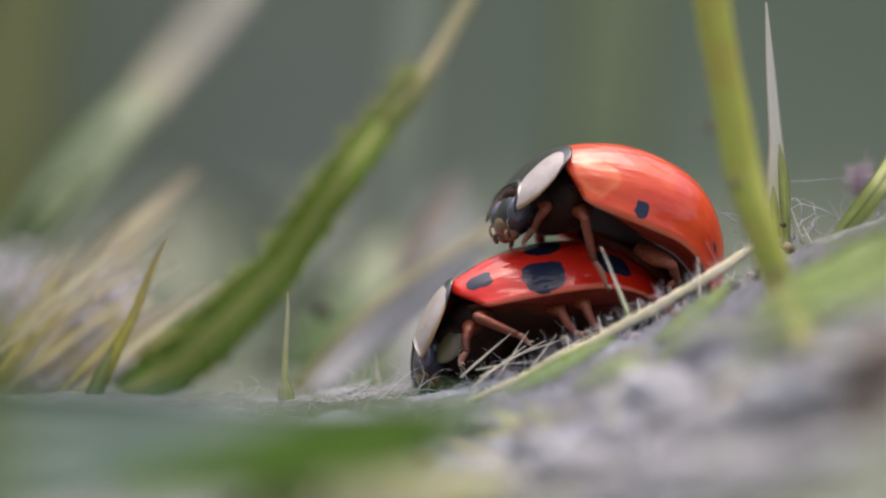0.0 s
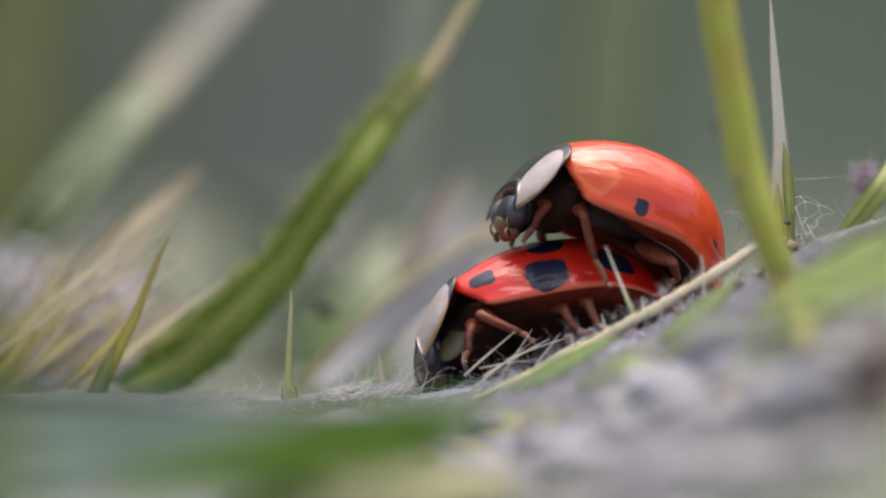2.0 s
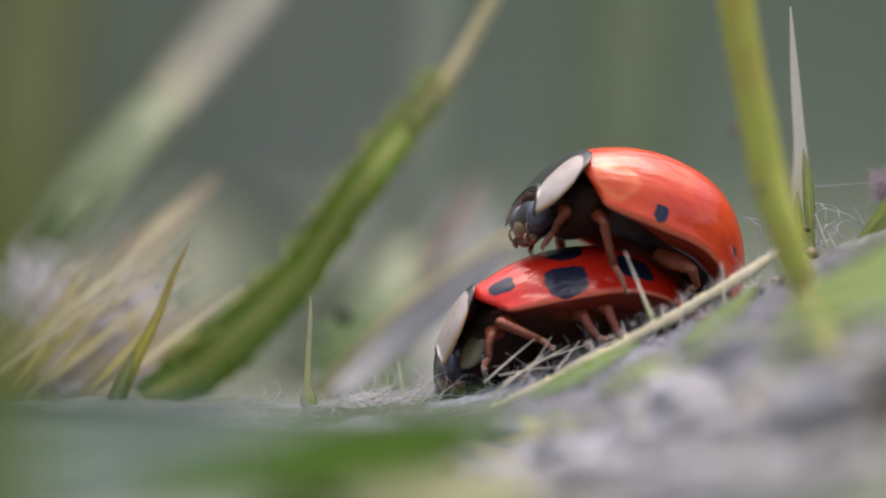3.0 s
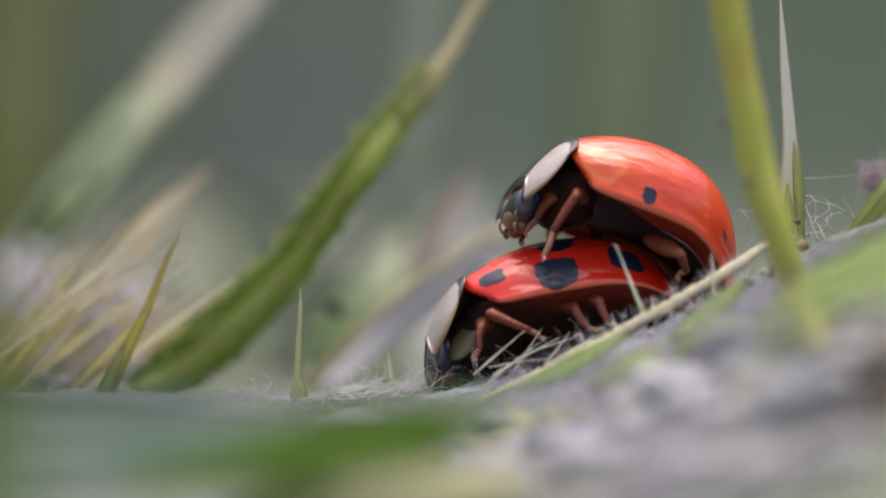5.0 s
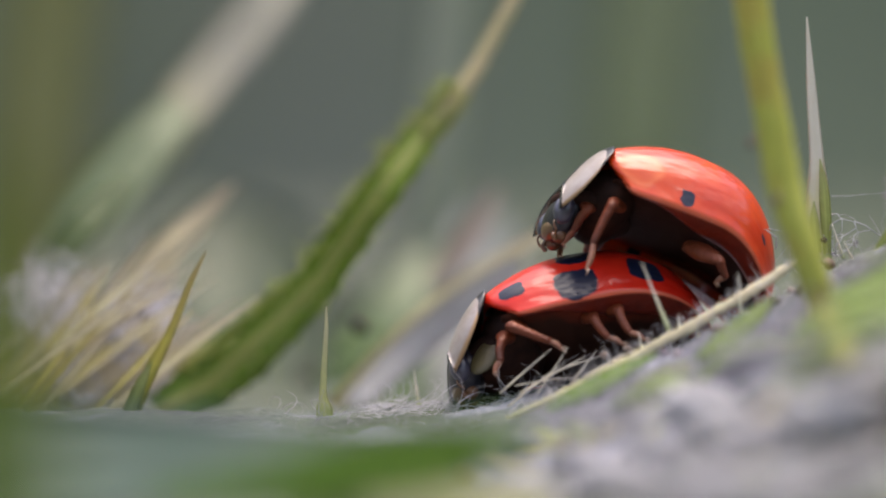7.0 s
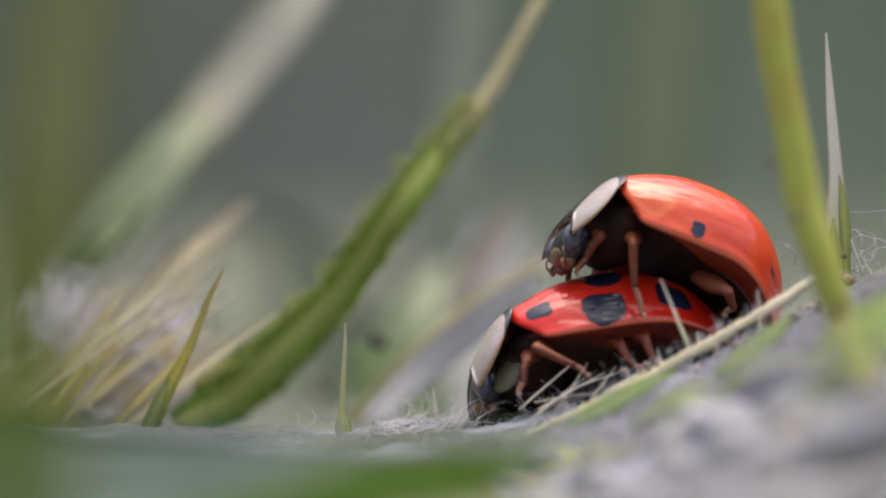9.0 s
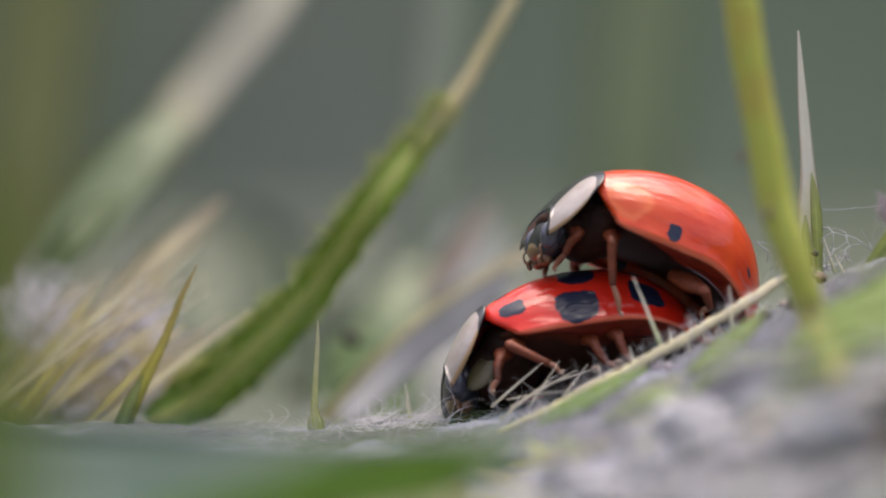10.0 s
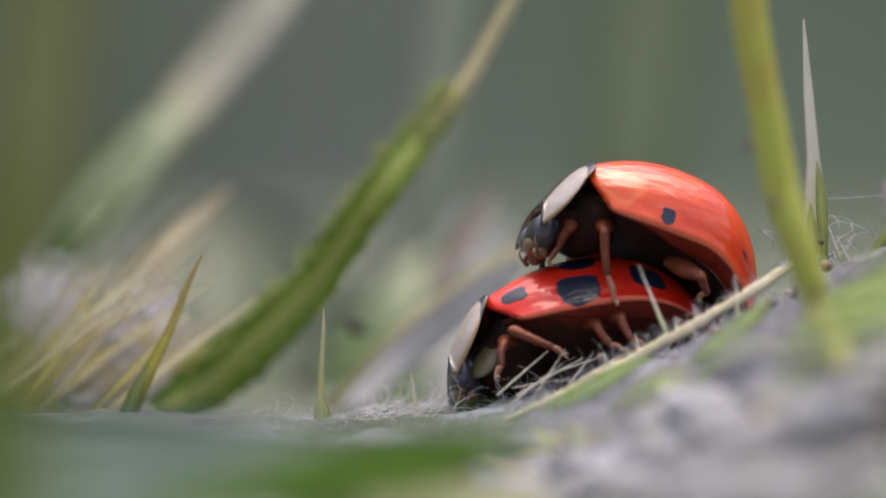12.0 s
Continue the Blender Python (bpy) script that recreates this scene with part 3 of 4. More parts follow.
def ladybird(label, shell, near_legs, far_legs, under, plate, tail, longer, nose, keel):
    beetle = tagged(new("ladybird"), label, "ladybird", "mating ladybirds")
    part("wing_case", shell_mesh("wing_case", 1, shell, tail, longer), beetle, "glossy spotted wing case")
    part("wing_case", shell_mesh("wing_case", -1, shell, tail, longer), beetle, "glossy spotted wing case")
    for sd in (1, -1):
        part("folded_edge", flange_mesh(sd, tail, longer), beetle, "red-brown folded underside of the wing case")
    part("neck_shield", collar_mesh(nose), beetle, "black shield with cream side patches")
    part("belly", belly_mesh(under, tail, keel), beetle, "black ringed belly, red-brown flanks with bounce light painted in")
    part("scutellum", ball_mesh("scutellum", (2.66, 0, 1.50), (0.22, 0.20, 0.06), M_BLACK, (0, 14, 0), 10, 6), beetle, "small black triangular plate")
    part("chest", ball_mesh("chest", (2.70, 0, -0.20), (1.20, 1.32, 0.35 + 0.6 * keel), M_BELLY), beetle, "black chest")
    part("neck", ball_mesh("neck", (2.45, 0, 0.15), (0.85, 1.72, 1.0), M_BELLY), beetle, "black neck under the shield")
    head = part("head", ball_mesh("head", (3.36, 0, -0.60), (0.54, 0.94, 0.78), M_BLACK, (0, -12, 0)), beetle, "black head")
    head.location = Vector((nose, 0, 0.35 * nose)) * MM
    part("face", ball_mesh("face", (3.60, 0, -1.02), (0.28, 0.52, 0.34), M_FACE, (0, -8, 0)), head, "amber-tan face between the eyes")
    for sd in (1, -1):
        part("eye", ball_mesh("eye", (3.58, sd * 0.76, -0.66), (0.31, 0.28, 0.44), M_EYE), head, "shiny dark eye, lilac sheen put into its colour")
        part("cheek", ball_mesh("cheek", (3.38, sd * 0.34, -1.28), (0.20, 0.24, 0.20), M_MOUTH), head, "amber mouthpart")
        part("feeler", tube_mesh("feeler", [(3.70, sd * 0.66, -0.95, 0.03), (3.76, sd * 0.74, -1.1, 0.025), (3.72, sd * 0.78, -1.22, 0.03), (3.62, sd * 0.76, -1.33, 0.045)], M_MOUTH), head, "short clubbed amber feeler")
        part("palp", tube_mesh("palp", [(3.58, sd * 0.42, -1.25, 0.06), (3.6, sd * 0.5, -1.4, 0.07), (3.5, sd * 0.48, -1.5, 0.07)], M_MOUTH), head)
    for sd in (1, -1) if plate else ():
        c = (3.22, 1.16, -0.50)
        part("throat_plate", ball_mesh("throat_plate", (c[0], sd * c[1], c[2]), (0.72, 0.10, 0.36), M_TAN, (sd * 15, 48, 0)), beetle, "olive-tan plate under the shield")
    near = [leg(beetle, joints, 1, 1.0 if joints[0][0] > 0.2 or joints[0][0] < 0.1 else 0.8) for joints in near_legs]
    for joints in far_legs:
        leg(beetle, joints, -1)
    return beetle, near


LOWER_LEGS = [
    [(2.50, 1.20, 0.00), (2.80, 1.76, -0.48), (2.98, 1.72, -1.10), (3.22, 1.64, -1.42)],
    [(2.07, 1.15, 0.17), (2.53, 2.20, -0.32), (1.55, 2.20, -1.03), (1.29, 2.19, -1.35)],
    [(0.32, 1.30, 0.16), (0.20, 2.12, -0.50), (-0.05, 2.16, -1.22), (-0.40, 2.24, -1.58)],
    [(-0.40, 1.50, 0.12), (-0.50, 2.26, -0.50), (-0.66, 2.26, -1.24), (-1.02, 2.30, -1.60)],
]
UPPER_LEGS = [
    [(2.91, 0.31, 0.02), (2.97, 1.35, -0.45), (3.02, 0.99, -1.06), (3.07, 0.56, -1.49)],
    [(2.05, 0.77, 0.14), (2.03, 2.02, -0.44), (1.32, 1.92, -1.45), (0.75, 1.99, -2.01)],
    [(0.01, 1.16, -0.45), (-0.74, 2.34, -0.79), (-1.11, 2.15, -1.13), (-0.92, 1.94, -1.36)],
]
lower, lower_legs = ladybird("red ladybird with large black spots on woolly ground", M_RED, LOWER_LEGS, LOWER_LEGS[:3], M_BELLY_RED, True, 0.7, 0.4, 0.42, 0.72)
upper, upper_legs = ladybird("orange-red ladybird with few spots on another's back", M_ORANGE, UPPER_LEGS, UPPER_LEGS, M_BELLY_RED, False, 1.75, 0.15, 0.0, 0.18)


# ---- plants ----
def blade_thing(name, label, category, rows, material, group="", rib=None, rib_wide=0.07, **more):
    """A leaf standing at its foot: a blade with its raised midrib; thin spikes are one piece."""
    if rib is None:
        return tagged(new(name, blade_mesh(name, rows, material, **more)), label, category, group)
    foot = np.array(rows[0][:3])
    plant = tagged(new(name), label, category, group)
    plant.location = foot * MM
    local = [(*(np.array(r[:3]) - foot), r[3]) for r in rows]
    part("leaf_blade", blade_mesh("leaf_blade", local, material, **more), plant)
    fold = more["fold"] if "fold" in more else 0.25
    face = unit(np.array(more["face"] if "face" in more else (0, -1, 0.15), float))
    vein = [(*(np.array(r[:3]) + face * (0.10 * min(1, r[3] * 3) - fold * r[3])), 0.03 + rib_wide * r[3]) for r in local[:-1]]
    part("midrib", tube_mesh("midrib", vein, rib, 6, 6), plant, "paler raised midrib")
    return plant


def build_main_blade():
    rows = [(-9.53, 10.00, -4.42) + (0.55,), (-8.12, 10.50, -3.59) + (0.85,), (-6.44, 10.50, -2.08) + (0.80,), (-4.77, 10.50, -0.40) + (0.68,), (-3.08, 10.00, 2.03) + (0.60,), (-1.58, 11.00, 3.97) + (0.45,), (-0.66, 11.50, 5.08) + (0.30,), (0.19, 12.00, 6.44) + (0.27,), (1.12, 12.50, 8.15) + (0.22,), (1.80, 13.00, 9.36) + (0.05,)]
    b = blade_thing("grass_leaf", "long green grass blade with straw-coloured withered tip", "grass blade", rows, M_GREEN, rib=M_RIB, rib_wide=0.12, ragged=0.13, fold=0.18)
    rng = np.random.default_rng(5)
    line = spline(rows[1:7], 12)
    roots = []
    for p in line:
        for side in (1, 1, 1, 1, 1, -1, -1, -1):
            reach = side * rng.uniform(0.55, 0.95) * p[3]
            roots.append((p[0] - rows[0][0] - reach * 0.78 + rng.normal(0, 0.05), p[1] - rows[0][1] + rng.normal(0, 0.1), p[2] - rows[0][2] + reach * 0.62 + rng.normal(0, 0.05)))
    part("bristles", hairs_mesh("bristles", roots, M_PALE, 6, (0.3, 0.9), 0.03, 0.35, (-0.6, -0.2, 0.7)), b, "short pale bristles along both edges")


build_main_blade()

# blades farther back
blade_thing("grass_leaf", "withered beige grass leaf bent over", "grass", [(-10.88, 26.00, 2.72) + (0.5,), (-10.34, 26.00, 3.62) + (0.85,), (-9.48, 27.00, 4.99) + (0.9,), (-8.25, 28.00, 6.56) + (0.95,), (-6.65, 29.00, 8.60) + (0.95,), (-5.57, 30.00, 10.10) + (0.6,)], M_BEIGE, rib=M_BEIGE)
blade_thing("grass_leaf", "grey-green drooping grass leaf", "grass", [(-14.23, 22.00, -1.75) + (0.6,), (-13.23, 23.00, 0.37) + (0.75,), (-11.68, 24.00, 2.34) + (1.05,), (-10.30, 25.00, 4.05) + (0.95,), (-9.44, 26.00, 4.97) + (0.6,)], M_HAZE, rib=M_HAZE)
blade_thing("grass_leaf", "dark green grass leaf close to the ground", "grass", [(-13.95, 15.00, -1.01) + (0.3,), (-12.29, 16.00, 0.88) + (0.55,), (-11.49, 17.00, 1.83) + (0.45,), (-10.71, 18.00, 2.62) + (0.1,)], M_DEEP, rib=M_DEEP)
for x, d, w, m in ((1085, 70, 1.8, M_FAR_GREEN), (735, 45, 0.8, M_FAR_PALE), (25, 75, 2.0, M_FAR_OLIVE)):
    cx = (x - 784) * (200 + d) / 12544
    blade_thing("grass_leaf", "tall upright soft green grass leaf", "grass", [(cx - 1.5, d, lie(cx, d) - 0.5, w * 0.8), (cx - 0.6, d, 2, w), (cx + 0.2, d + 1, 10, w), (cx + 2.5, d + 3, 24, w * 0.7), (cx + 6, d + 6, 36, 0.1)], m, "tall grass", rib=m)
blade_thing("grass_leaf", "pale straw grass leaf lying aslant", "grass", [(-4.52, 15.00, -4.44) + (0.2,), (-2.47, 15.00, -2.21) + (0.24,), (-0.75, 15.00, -0.84) + (0.26,), (1.30, 15.00, 0.53) + (0.24,), (3.02, 15.00, 1.39) + (0.1,)], M_CREAM, rib=M_CREAM)
blade_thing("grass_leaf", "pale grey low leaf leaning aslant", "grass", [(-3.79, 12.00, -4.21) + (0.4,), (-2.28, 13.00, -2.70) + (0.5,), (-0.41, 13.00, -1.17) + (0.5,), (1.12, 13.00, 0.02) + (0.2,)], M_FELT, rib=M_FELT)
blade_thing("grass_leaf", "short pinkish withered leaf", "grass", [(-1.50, 24.00, -0.70) + (0.25,), (-0.34, 25.00, 0.83) + (0.36,), (0.56, 26.00, 2.36) + (0.1,)], M_DRY, rib=M_DRY)
blade_thing("grass_leaf", "broad grey-green leaf behind a straw tuft", "grass", [(-7.54, 60.00, -6.61) + (2.0,), (-8.02, 62.00, -3.32) + (3.2,), (-8.71, 64.00, -0.61) + (3.0,), (-9.63, 66.00, 0.87) + (2.0,), (-10.77, 68.00, 2.37) + (0.3,)], M_DULL, rib=M_DULL)
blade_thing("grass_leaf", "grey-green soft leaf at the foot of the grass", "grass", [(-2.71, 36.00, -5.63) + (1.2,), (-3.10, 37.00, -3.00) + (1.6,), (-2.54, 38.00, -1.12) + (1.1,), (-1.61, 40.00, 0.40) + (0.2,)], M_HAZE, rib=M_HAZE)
blade_thing("woolly_leaf", "pale grey woolly leaf lying on the ground", "leaf", [(-5.52, 44.00, -6.21) + (1.0,), (-3.20, 45.00, -4.47) + (2.0,), (-1.06, 46.00, -2.33) + (2.2,), (1.10, 47.00, 0.02) + (0.9,)], M_FELT, rib=M_FELT, face=(0, -0.6, 1))
blade_thing("woolly_leaf", "pale grey woolly leaf lying on the ground", "leaf", [(-3.78, 58.00, -6.56) + (1.5,), (-1.94, 59.00, -4.11) + (3.0,), (-0.70, 60.00, -1.22) + (2.6,), (0.33, 62.00, 1.69) + (0.5,)], M_FELT, rib=M_FELT, face=(0, -1, 0.7))
blade_thing("woolly_leaf", "pale grey-green leaf lying behind the ladybirds", "leaf", [(1.6, 14.0, -4.6) + (0.5,), (3.2, 14.2, -2.6) + (1.0,), (5.2, 14.5, -1.3) + (0.95,), (7.0, 14.8, -0.9) + (0.7,), (8.0, 15.0, -0.8) + (0.1,)], M_FAR_PALE, rib=M_FAR_PALE, face=(0, -1, 0.9))
blade_thing("thistle_leaf", "short bright green leaf below a spiny edge", "leaf", [(1.70, -7.6, -3.92) + (0.12,), (2.35, -7.6, -3.60) + (0.32,), (3.10, -7.6, -3.24) + (0.36,), (3.90, -7.5, -2.80) + (0.28,), (4.70, -7.3, -2.40) + (0.06,)], M_VIVID, rib=M_SOFT, face=(0, -0.8, 1))
blade_thing("thistle_leaf", "small pointed lime leaf below a spiny edge", "leaf", [(5.70, -9.00, -2.50) + (0.12,), (6.60, -9.00, -1.90) + (0.40,), (7.30, -9.00, -1.36) + (0.32,), (7.80, -9.00, -0.85) + (0.05,)], M_SOFT, rib=M_SOFT, face=(0, -0.8, 1))
for x, y, d, r in ((552, 600, 30, 0.5), (600, 575, 32, 0.4), (525, 650, 28, 0.35), (640, 615, 30, 0.3), (575, 640, 27, 0.3)):
    p = ((x - 784) * (200 + d) / 12544, d, (441 - y) * (200 + d) / 12544)
    tagged(new("moss_cushion", ball_mesh("moss_cushion", p, (r, r, r * 0.8), M_MOSS, (0, 0, 0), 14, 10, int(x), 0.25)), "small green moss cushion", "moss", "moss")
for x, y, d, r in ((572, 552, 14, 0.28), (480, 640, 26, 0.3)):
    p = ((x - 784) * (200 + d) / 12544, d, (441 - y) * (200 + d) / 12544)
    tagged(new("seed_husk", ball_mesh("seed_husk", p, (r, r * 0.7, r * 0.8), M_BARK, (0, 20, 0), 12, 8, int(x), 0.15)), "dark dry seed husk caught in the grass", "husk", "husks")

# straw-coloured tuft at the side
rng_tuft = np.random.default_rng(3)
for i in range(54):
    ang = radians(rng_tuft.uniform(24, 56))
    ln = rng_tuft.uniform(2.2, 5.6)
    d = rng_tuft.uniform(4, 17)
    x0, z0 = rng_tuft.uniform(-14.5, -10.4), rng_tuft.uniform(-4.3, -2.2)
    cx, cz = math.cos(ang), math.sin(ang)
    wd = rng_tuft.uniform(0.08, 0.16)
    low = -(z0 - lie(x0, d) + 0.3) / cz
    blade_thing("straw_spike", "thin straw-yellow grass spike in a tuft", "grass", [(x0 + cx * low, d, z0 + cz * low, wd * 0.8), (x0 + cx * ln * 0.45, d + 0.3, z0 + cz * ln * 0.45 + 0.1, wd), (x0 + cx * ln, d + 0.5, z0 + cz * ln, 0.02)], (M_GOLD, M_CREAM, M_STRAW)[i % 3], "straw tuft", steps=6, thick=0.05, face=(0, -1, 0.6))
for k in range(16):
    x, z, d = rng_tuft.uniform(-13.6, -9.8), rng_tuft.uniform(-4.2, -0.6), rng_tuft.uniform(8, 15)
    c = [tuple(np.array((x, d, z)) + rng_tuft.normal(0, 0.45, 3)) for _ in range(80)]
    tagged(new("wool_tuft", hairs_mesh("wool_tuft", c, M_FLUFF, 300 + k, (0.4, 1.2), 0.030, 0.8, (0.5, 0, 0.5))), "lilac-white fluff caught in a straw tuft", "wool tuft", "wool tufts")
for x, y, d, r in ((105, 560, 9, 0.35), (150, 590, 8, 0.3), (60, 640, 9, 0.3), (170, 520, 12, 0.35)):
    p = ((x - 784) * (200 + d) / 12544, d, (441 - y) * (200 + d) / 12544)
    c = [tuple(np.array(p) + rng_tuft.normal(0, 0.5, 3) * r * 1.6) for _ in range(70)]
    tagged(new("wool_tuft", hairs_mesh("wool_tuft", c, M_WOOL, x, (0.3, 0.9), 0.03, 0.8)), "lilac-white fluff caught in a straw tuft", "wool tuft", "wool tufts")
blade_thing("straw_spike", "broad pale straw spike leaning over", "grass", [(-11.16, 14.00, -1.35) + (0.3,), (-9.67, 15.00, 0.36) + (0.42,), (-8.33, 16.00, 1.57) + (0.32,), (-7.47, 16.00, 2.43) + (0.05,)], M_STRAW, "straw tuft")

# sharp spikes
blade_thing("grass_spike", "pointed yellow-green grass spike", "grass", [(-10.05, 2.00, -4.57) + (0.22,), (-9.48, 2.00, -3.20) + (0.20,), (-8.84, 2.00, -1.92) + (0.13,), (-8.28, 2.00, -0.55) + (0.085,), (-7.83, 2.00, 0.37) + (0.012,)], M_YELLOW, steps=8, thick=0.08)
blade_thing("leaf", "short green leaf at the foot of a yellow spike", "leaf", [(-10.25, 1.4, -5.0) + (0.16,), (-9.98, 1.4, -4.2) + (0.20,), (-9.66, 1.5, -3.4) + (0.16,), (-9.35, 1.6, -2.75) + (0.02,)], M_LIME, steps=6, thick=0.06)
blade_thing("grass_spike", "slender pale green spike with a swollen base", "grass", [(-4.39, -0.50, -4.76) + (0.20,), (-4.42, -0.50, -4.10) + (0.23,), (-4.46, -0.50, -3.62) + (0.11,), (-4.41, -0.50, -2.53) + (0.075,), (-4.37, -0.50, -1.73) + (0.055,), (-4.37, -0.50, -1.18) + (0.012,)], M_NEEDLE, steps=8, thick=0.08)
blade_thing("grass_spike", "tall pale green needle with a leafy base", "grass", [(9.55, -1.00, -0.14) + (0.26,), (9.36, -1.00, 0.97) + (0.34,), (9.38, -1.00, 1.92) + (0.33,), (9.34, -1.00, 3.03) + (0.21,), (9.20, -1.00, 4.93) + (0.14,), (9.07, -1.00, 6.92) + (0.025,)], M_SPINE, steps=8, thick=0.08)

blade_thing("leaf_bit", "small green leaf clasping a pale needle", "leaf", [(9.62, -1.45, 0.30) + (0.10,), (9.58, -1.40, 1.30) + (0.16,), (9.52, -1.35, 2.20) + (0.13,), (9.42, -1.30, 2.95) + (0.015,)], M_PALE, steps=6, thick=0.05)
blade_thing("leaf_bit", "small pale leaf clasping a needle", "leaf", [(9.36, -1.70, 0.33) + (0.10,), (9.26, -1.70, 1.12) + (0.13,), (9.24, -1.60, 1.76) + (0.02,)], M_PALE, steps=6, thick=0.05)

# the thick stem beside the pair
def build_stem():
    rows = [(9.86, -10.00, -3.01) + (0.36,), (9.37, -10.80, -1.95) + (0.38,), (8.91, -11.60, -0.89) + (0.40,), (8.42, -11.70, 0.62) + (0.43,), (7.95, -11.50, 2.12) + (0.49,), (7.68, -11.50, 3.62) + (0.47,), (7.41, -11.50, 4.97) + (0.46,), (7.14, -11.50, 6.63) + (0.48,), (6.90, -11.50, 8.73) + (0.42,)]
    st = tagged(new("plant_stem", tube_mesh("plant_stem", rows, M_STEM, 12, 6, 0.03, 2)), "upright yellow-green plant stem with brown flecks", "stem")
    rng = np.random.default_rng(8)
    for p in ((7.09, -11.60, 3.24), (7.76, -12.00, 1.74)):
        part("bud", ball_mesh("bud", p, (0.10, 0.10, 0.16), M_LITTER, (0, 20, 0), 10, 8, 3, 0.15), st, "small brown bud")


build_stem()


# spiny leaf edge on which the pair sits
def build_leaf():
    rows = [(0.60, -4.60, -4.25) + (0.08,), (1.50, -4.70, -3.84) + (0.14,), (2.30, -4.75, -3.50) + (0.20,), (3.10, -4.80, -3.03) + (0.16,), (4.00, -4.75, -2.64) + (0.22,), (4.90, -4.70, -2.10) + (0.19,), (5.70, -4.60, -1.72) + (0.24,), (6.50, -4.55, -1.22) + (0.19,), (7.30, -4.50, -0.78) + (0.22,), (8.20, -4.40, -0.18) + (0.17,), (8.75, -4.40, 0.18) + (0.05,)]
    lf = blade_thing("thistle_leaf", "narrow straw-coloured thistle leaf edge with pale spines", "leaf", rows, M_EDGE, face=(0, -0.7, 1), thick=0.12, fold=-0.3, ragged=0.2, seed=4)
    for p, q, r in (((5.11, -4.60, -1.79), (4.37, -4.40, 0.05), 0.062), ((7.10, -4.80, -1.67), (7.01, -4.70, -0.22), 0.062), ((4.40, -3.60, -2.33), (4.29, -3.70, -1.86), 0.05), ((5.45, -3.50, -1.86), (5.39, -3.60, -1.39), 0.05), ((7.93, -3.40, -1.24), (8.08, -3.50, -0.61), 0.05)):
        m = tuple((a + b) / 2 for a, b in zip(p, q))
        part("spine", tube_mesh("spine", [(*p, r), (*m, r * 0.6), (*q, 0.01)], M_SPINE), lf, "pale sharp spine")


build_leaf()

# dry twigs and litter by the feet
for p, q, r in (((0.49, -2.60, -3.57), (1.90, -2.80, -2.34), 0.06), ((1.04, -2.80, -3.57), (2.84, -2.90, -2.55), 0.075), ((1.67, -2.70, -3.13), (3.40, -2.60, -2.50), 0.05), ((6.22, -3.00, -2.34), (7.32, -3.00, -1.55), 0.05), ((0.72, -3.20, -3.91), (2.29, -3.10, -2.68), 0.05), ((0.91, -2.90, -3.36), (2.64, -3.20, -3.12), 0.035), ((1.50, -3.40, -3.56), (2.37, -3.00, -2.28), 0.035),
                ((1.89, -3.60, -3.68), (3.54, -3.50, -2.93), 0.045), ((2.44, -3.40, -3.28), (3.16, -2.90, -2.37), 0.035), ((2.76, -3.60, -3.12), (4.33, -3.40, -2.26), 0.05), ((3.54, -3.50, -2.68), (4.56, -3.60, -2.49), 0.035), ((4.32, -3.70, -2.49), (5.42, -3.50, -1.63), 0.04)):
    m = tuple((a + b) / 2 + 0.05 for a, b in zip(p, q))
    tagged(new("dry_twig", tube_mesh("dry_twig", [(*p, r * 0.55), (*m, r * 0.5), (*q, r * 0.15)], M_TWIG, 7, 5, 0.15, 4)), "thin dry straw-coloured twig on the ground", "twig", "dry twigs")

# leaves close before the lens
blade_thing("leaf", "broad blue-green leaf lying low", "leaf", [(-13.82, -34.00, -4.22) + (2.3,), (-9.52, -35.00, -4.58) + (2.3,), (-5.94, -36.00, -4.34) + (1.5,), (-2.93, -36.00, -4.07) + (0.75,), (-0.32, -35.00, -3.75) + (0.35,), (1.27, -34.00, -3.59) + (0.1,)], M_FRONT, rib=M_FRONT, face=(0, -0.8, 1))
blade_thing("leaf", "dark green narrow leaf lying low", "leaf", [(-7.36, -42.00, -5.38) + (0.3,), (-4.90, -40.00, -4.95) + (0.60,), (-2.88, -39.00, -4.52) + (0.84,), (-0.83, -38.00, -4.26) + (0.80,), (0.21, -38.00, -4.12) + (0.40,), (1.24, -38.00, -3.99) + (0.1,)], M_VIVID, rib=M_VIVID)
blade_thing("leaf", "upright bright green leaf close to the lens", "leaf", [(-8.90, -70.00, -6.70) + (0.8,), (-9.15, -70.00, -3.60) + (1.05,), (-9.32, -70.00, -1.60) + (0.90,), (-9.42, -70.00, -0.10) + (0.78,), (-9.50, -70.00, 1.20) + (0.62,), (-9.60, -70.00, 2.30) + (0.1,)], M_LENS_LEAF, rib=M_LENS_LEAF)
blade_thing("leaf", "soft olive-green leaf lying on the wool", "leaf", [(-5.28, -36.00, -6.79) + (0.8,), (-2.93, -36.00, -5.74) + (1.2,), (-0.32, -34.00, -5.48) + (1.2,), (0.9, -31.00, -5.42) + (0.7,), (1.9, -29.00, -5.3) + (0.1,)], M_OLIVE, rib=M_OLIVE, face=(0, -0.9, 1))
blade_thing("leaf", "pale green leaf leaning against a stem", "leaf", [(7.08, -28.00, -3.00) + (0.2,), (7.99, -29.00, -1.76) + (0.55,), (9.30, -30.00, -1.00) + (1.0,), (10.72, -31.00, -0.26) + (1.25,), (12.34, -31.00, 1.09) + (0.2,)], M_SOFT, rib=M_SOFT, face=(0, -0.8, 1))
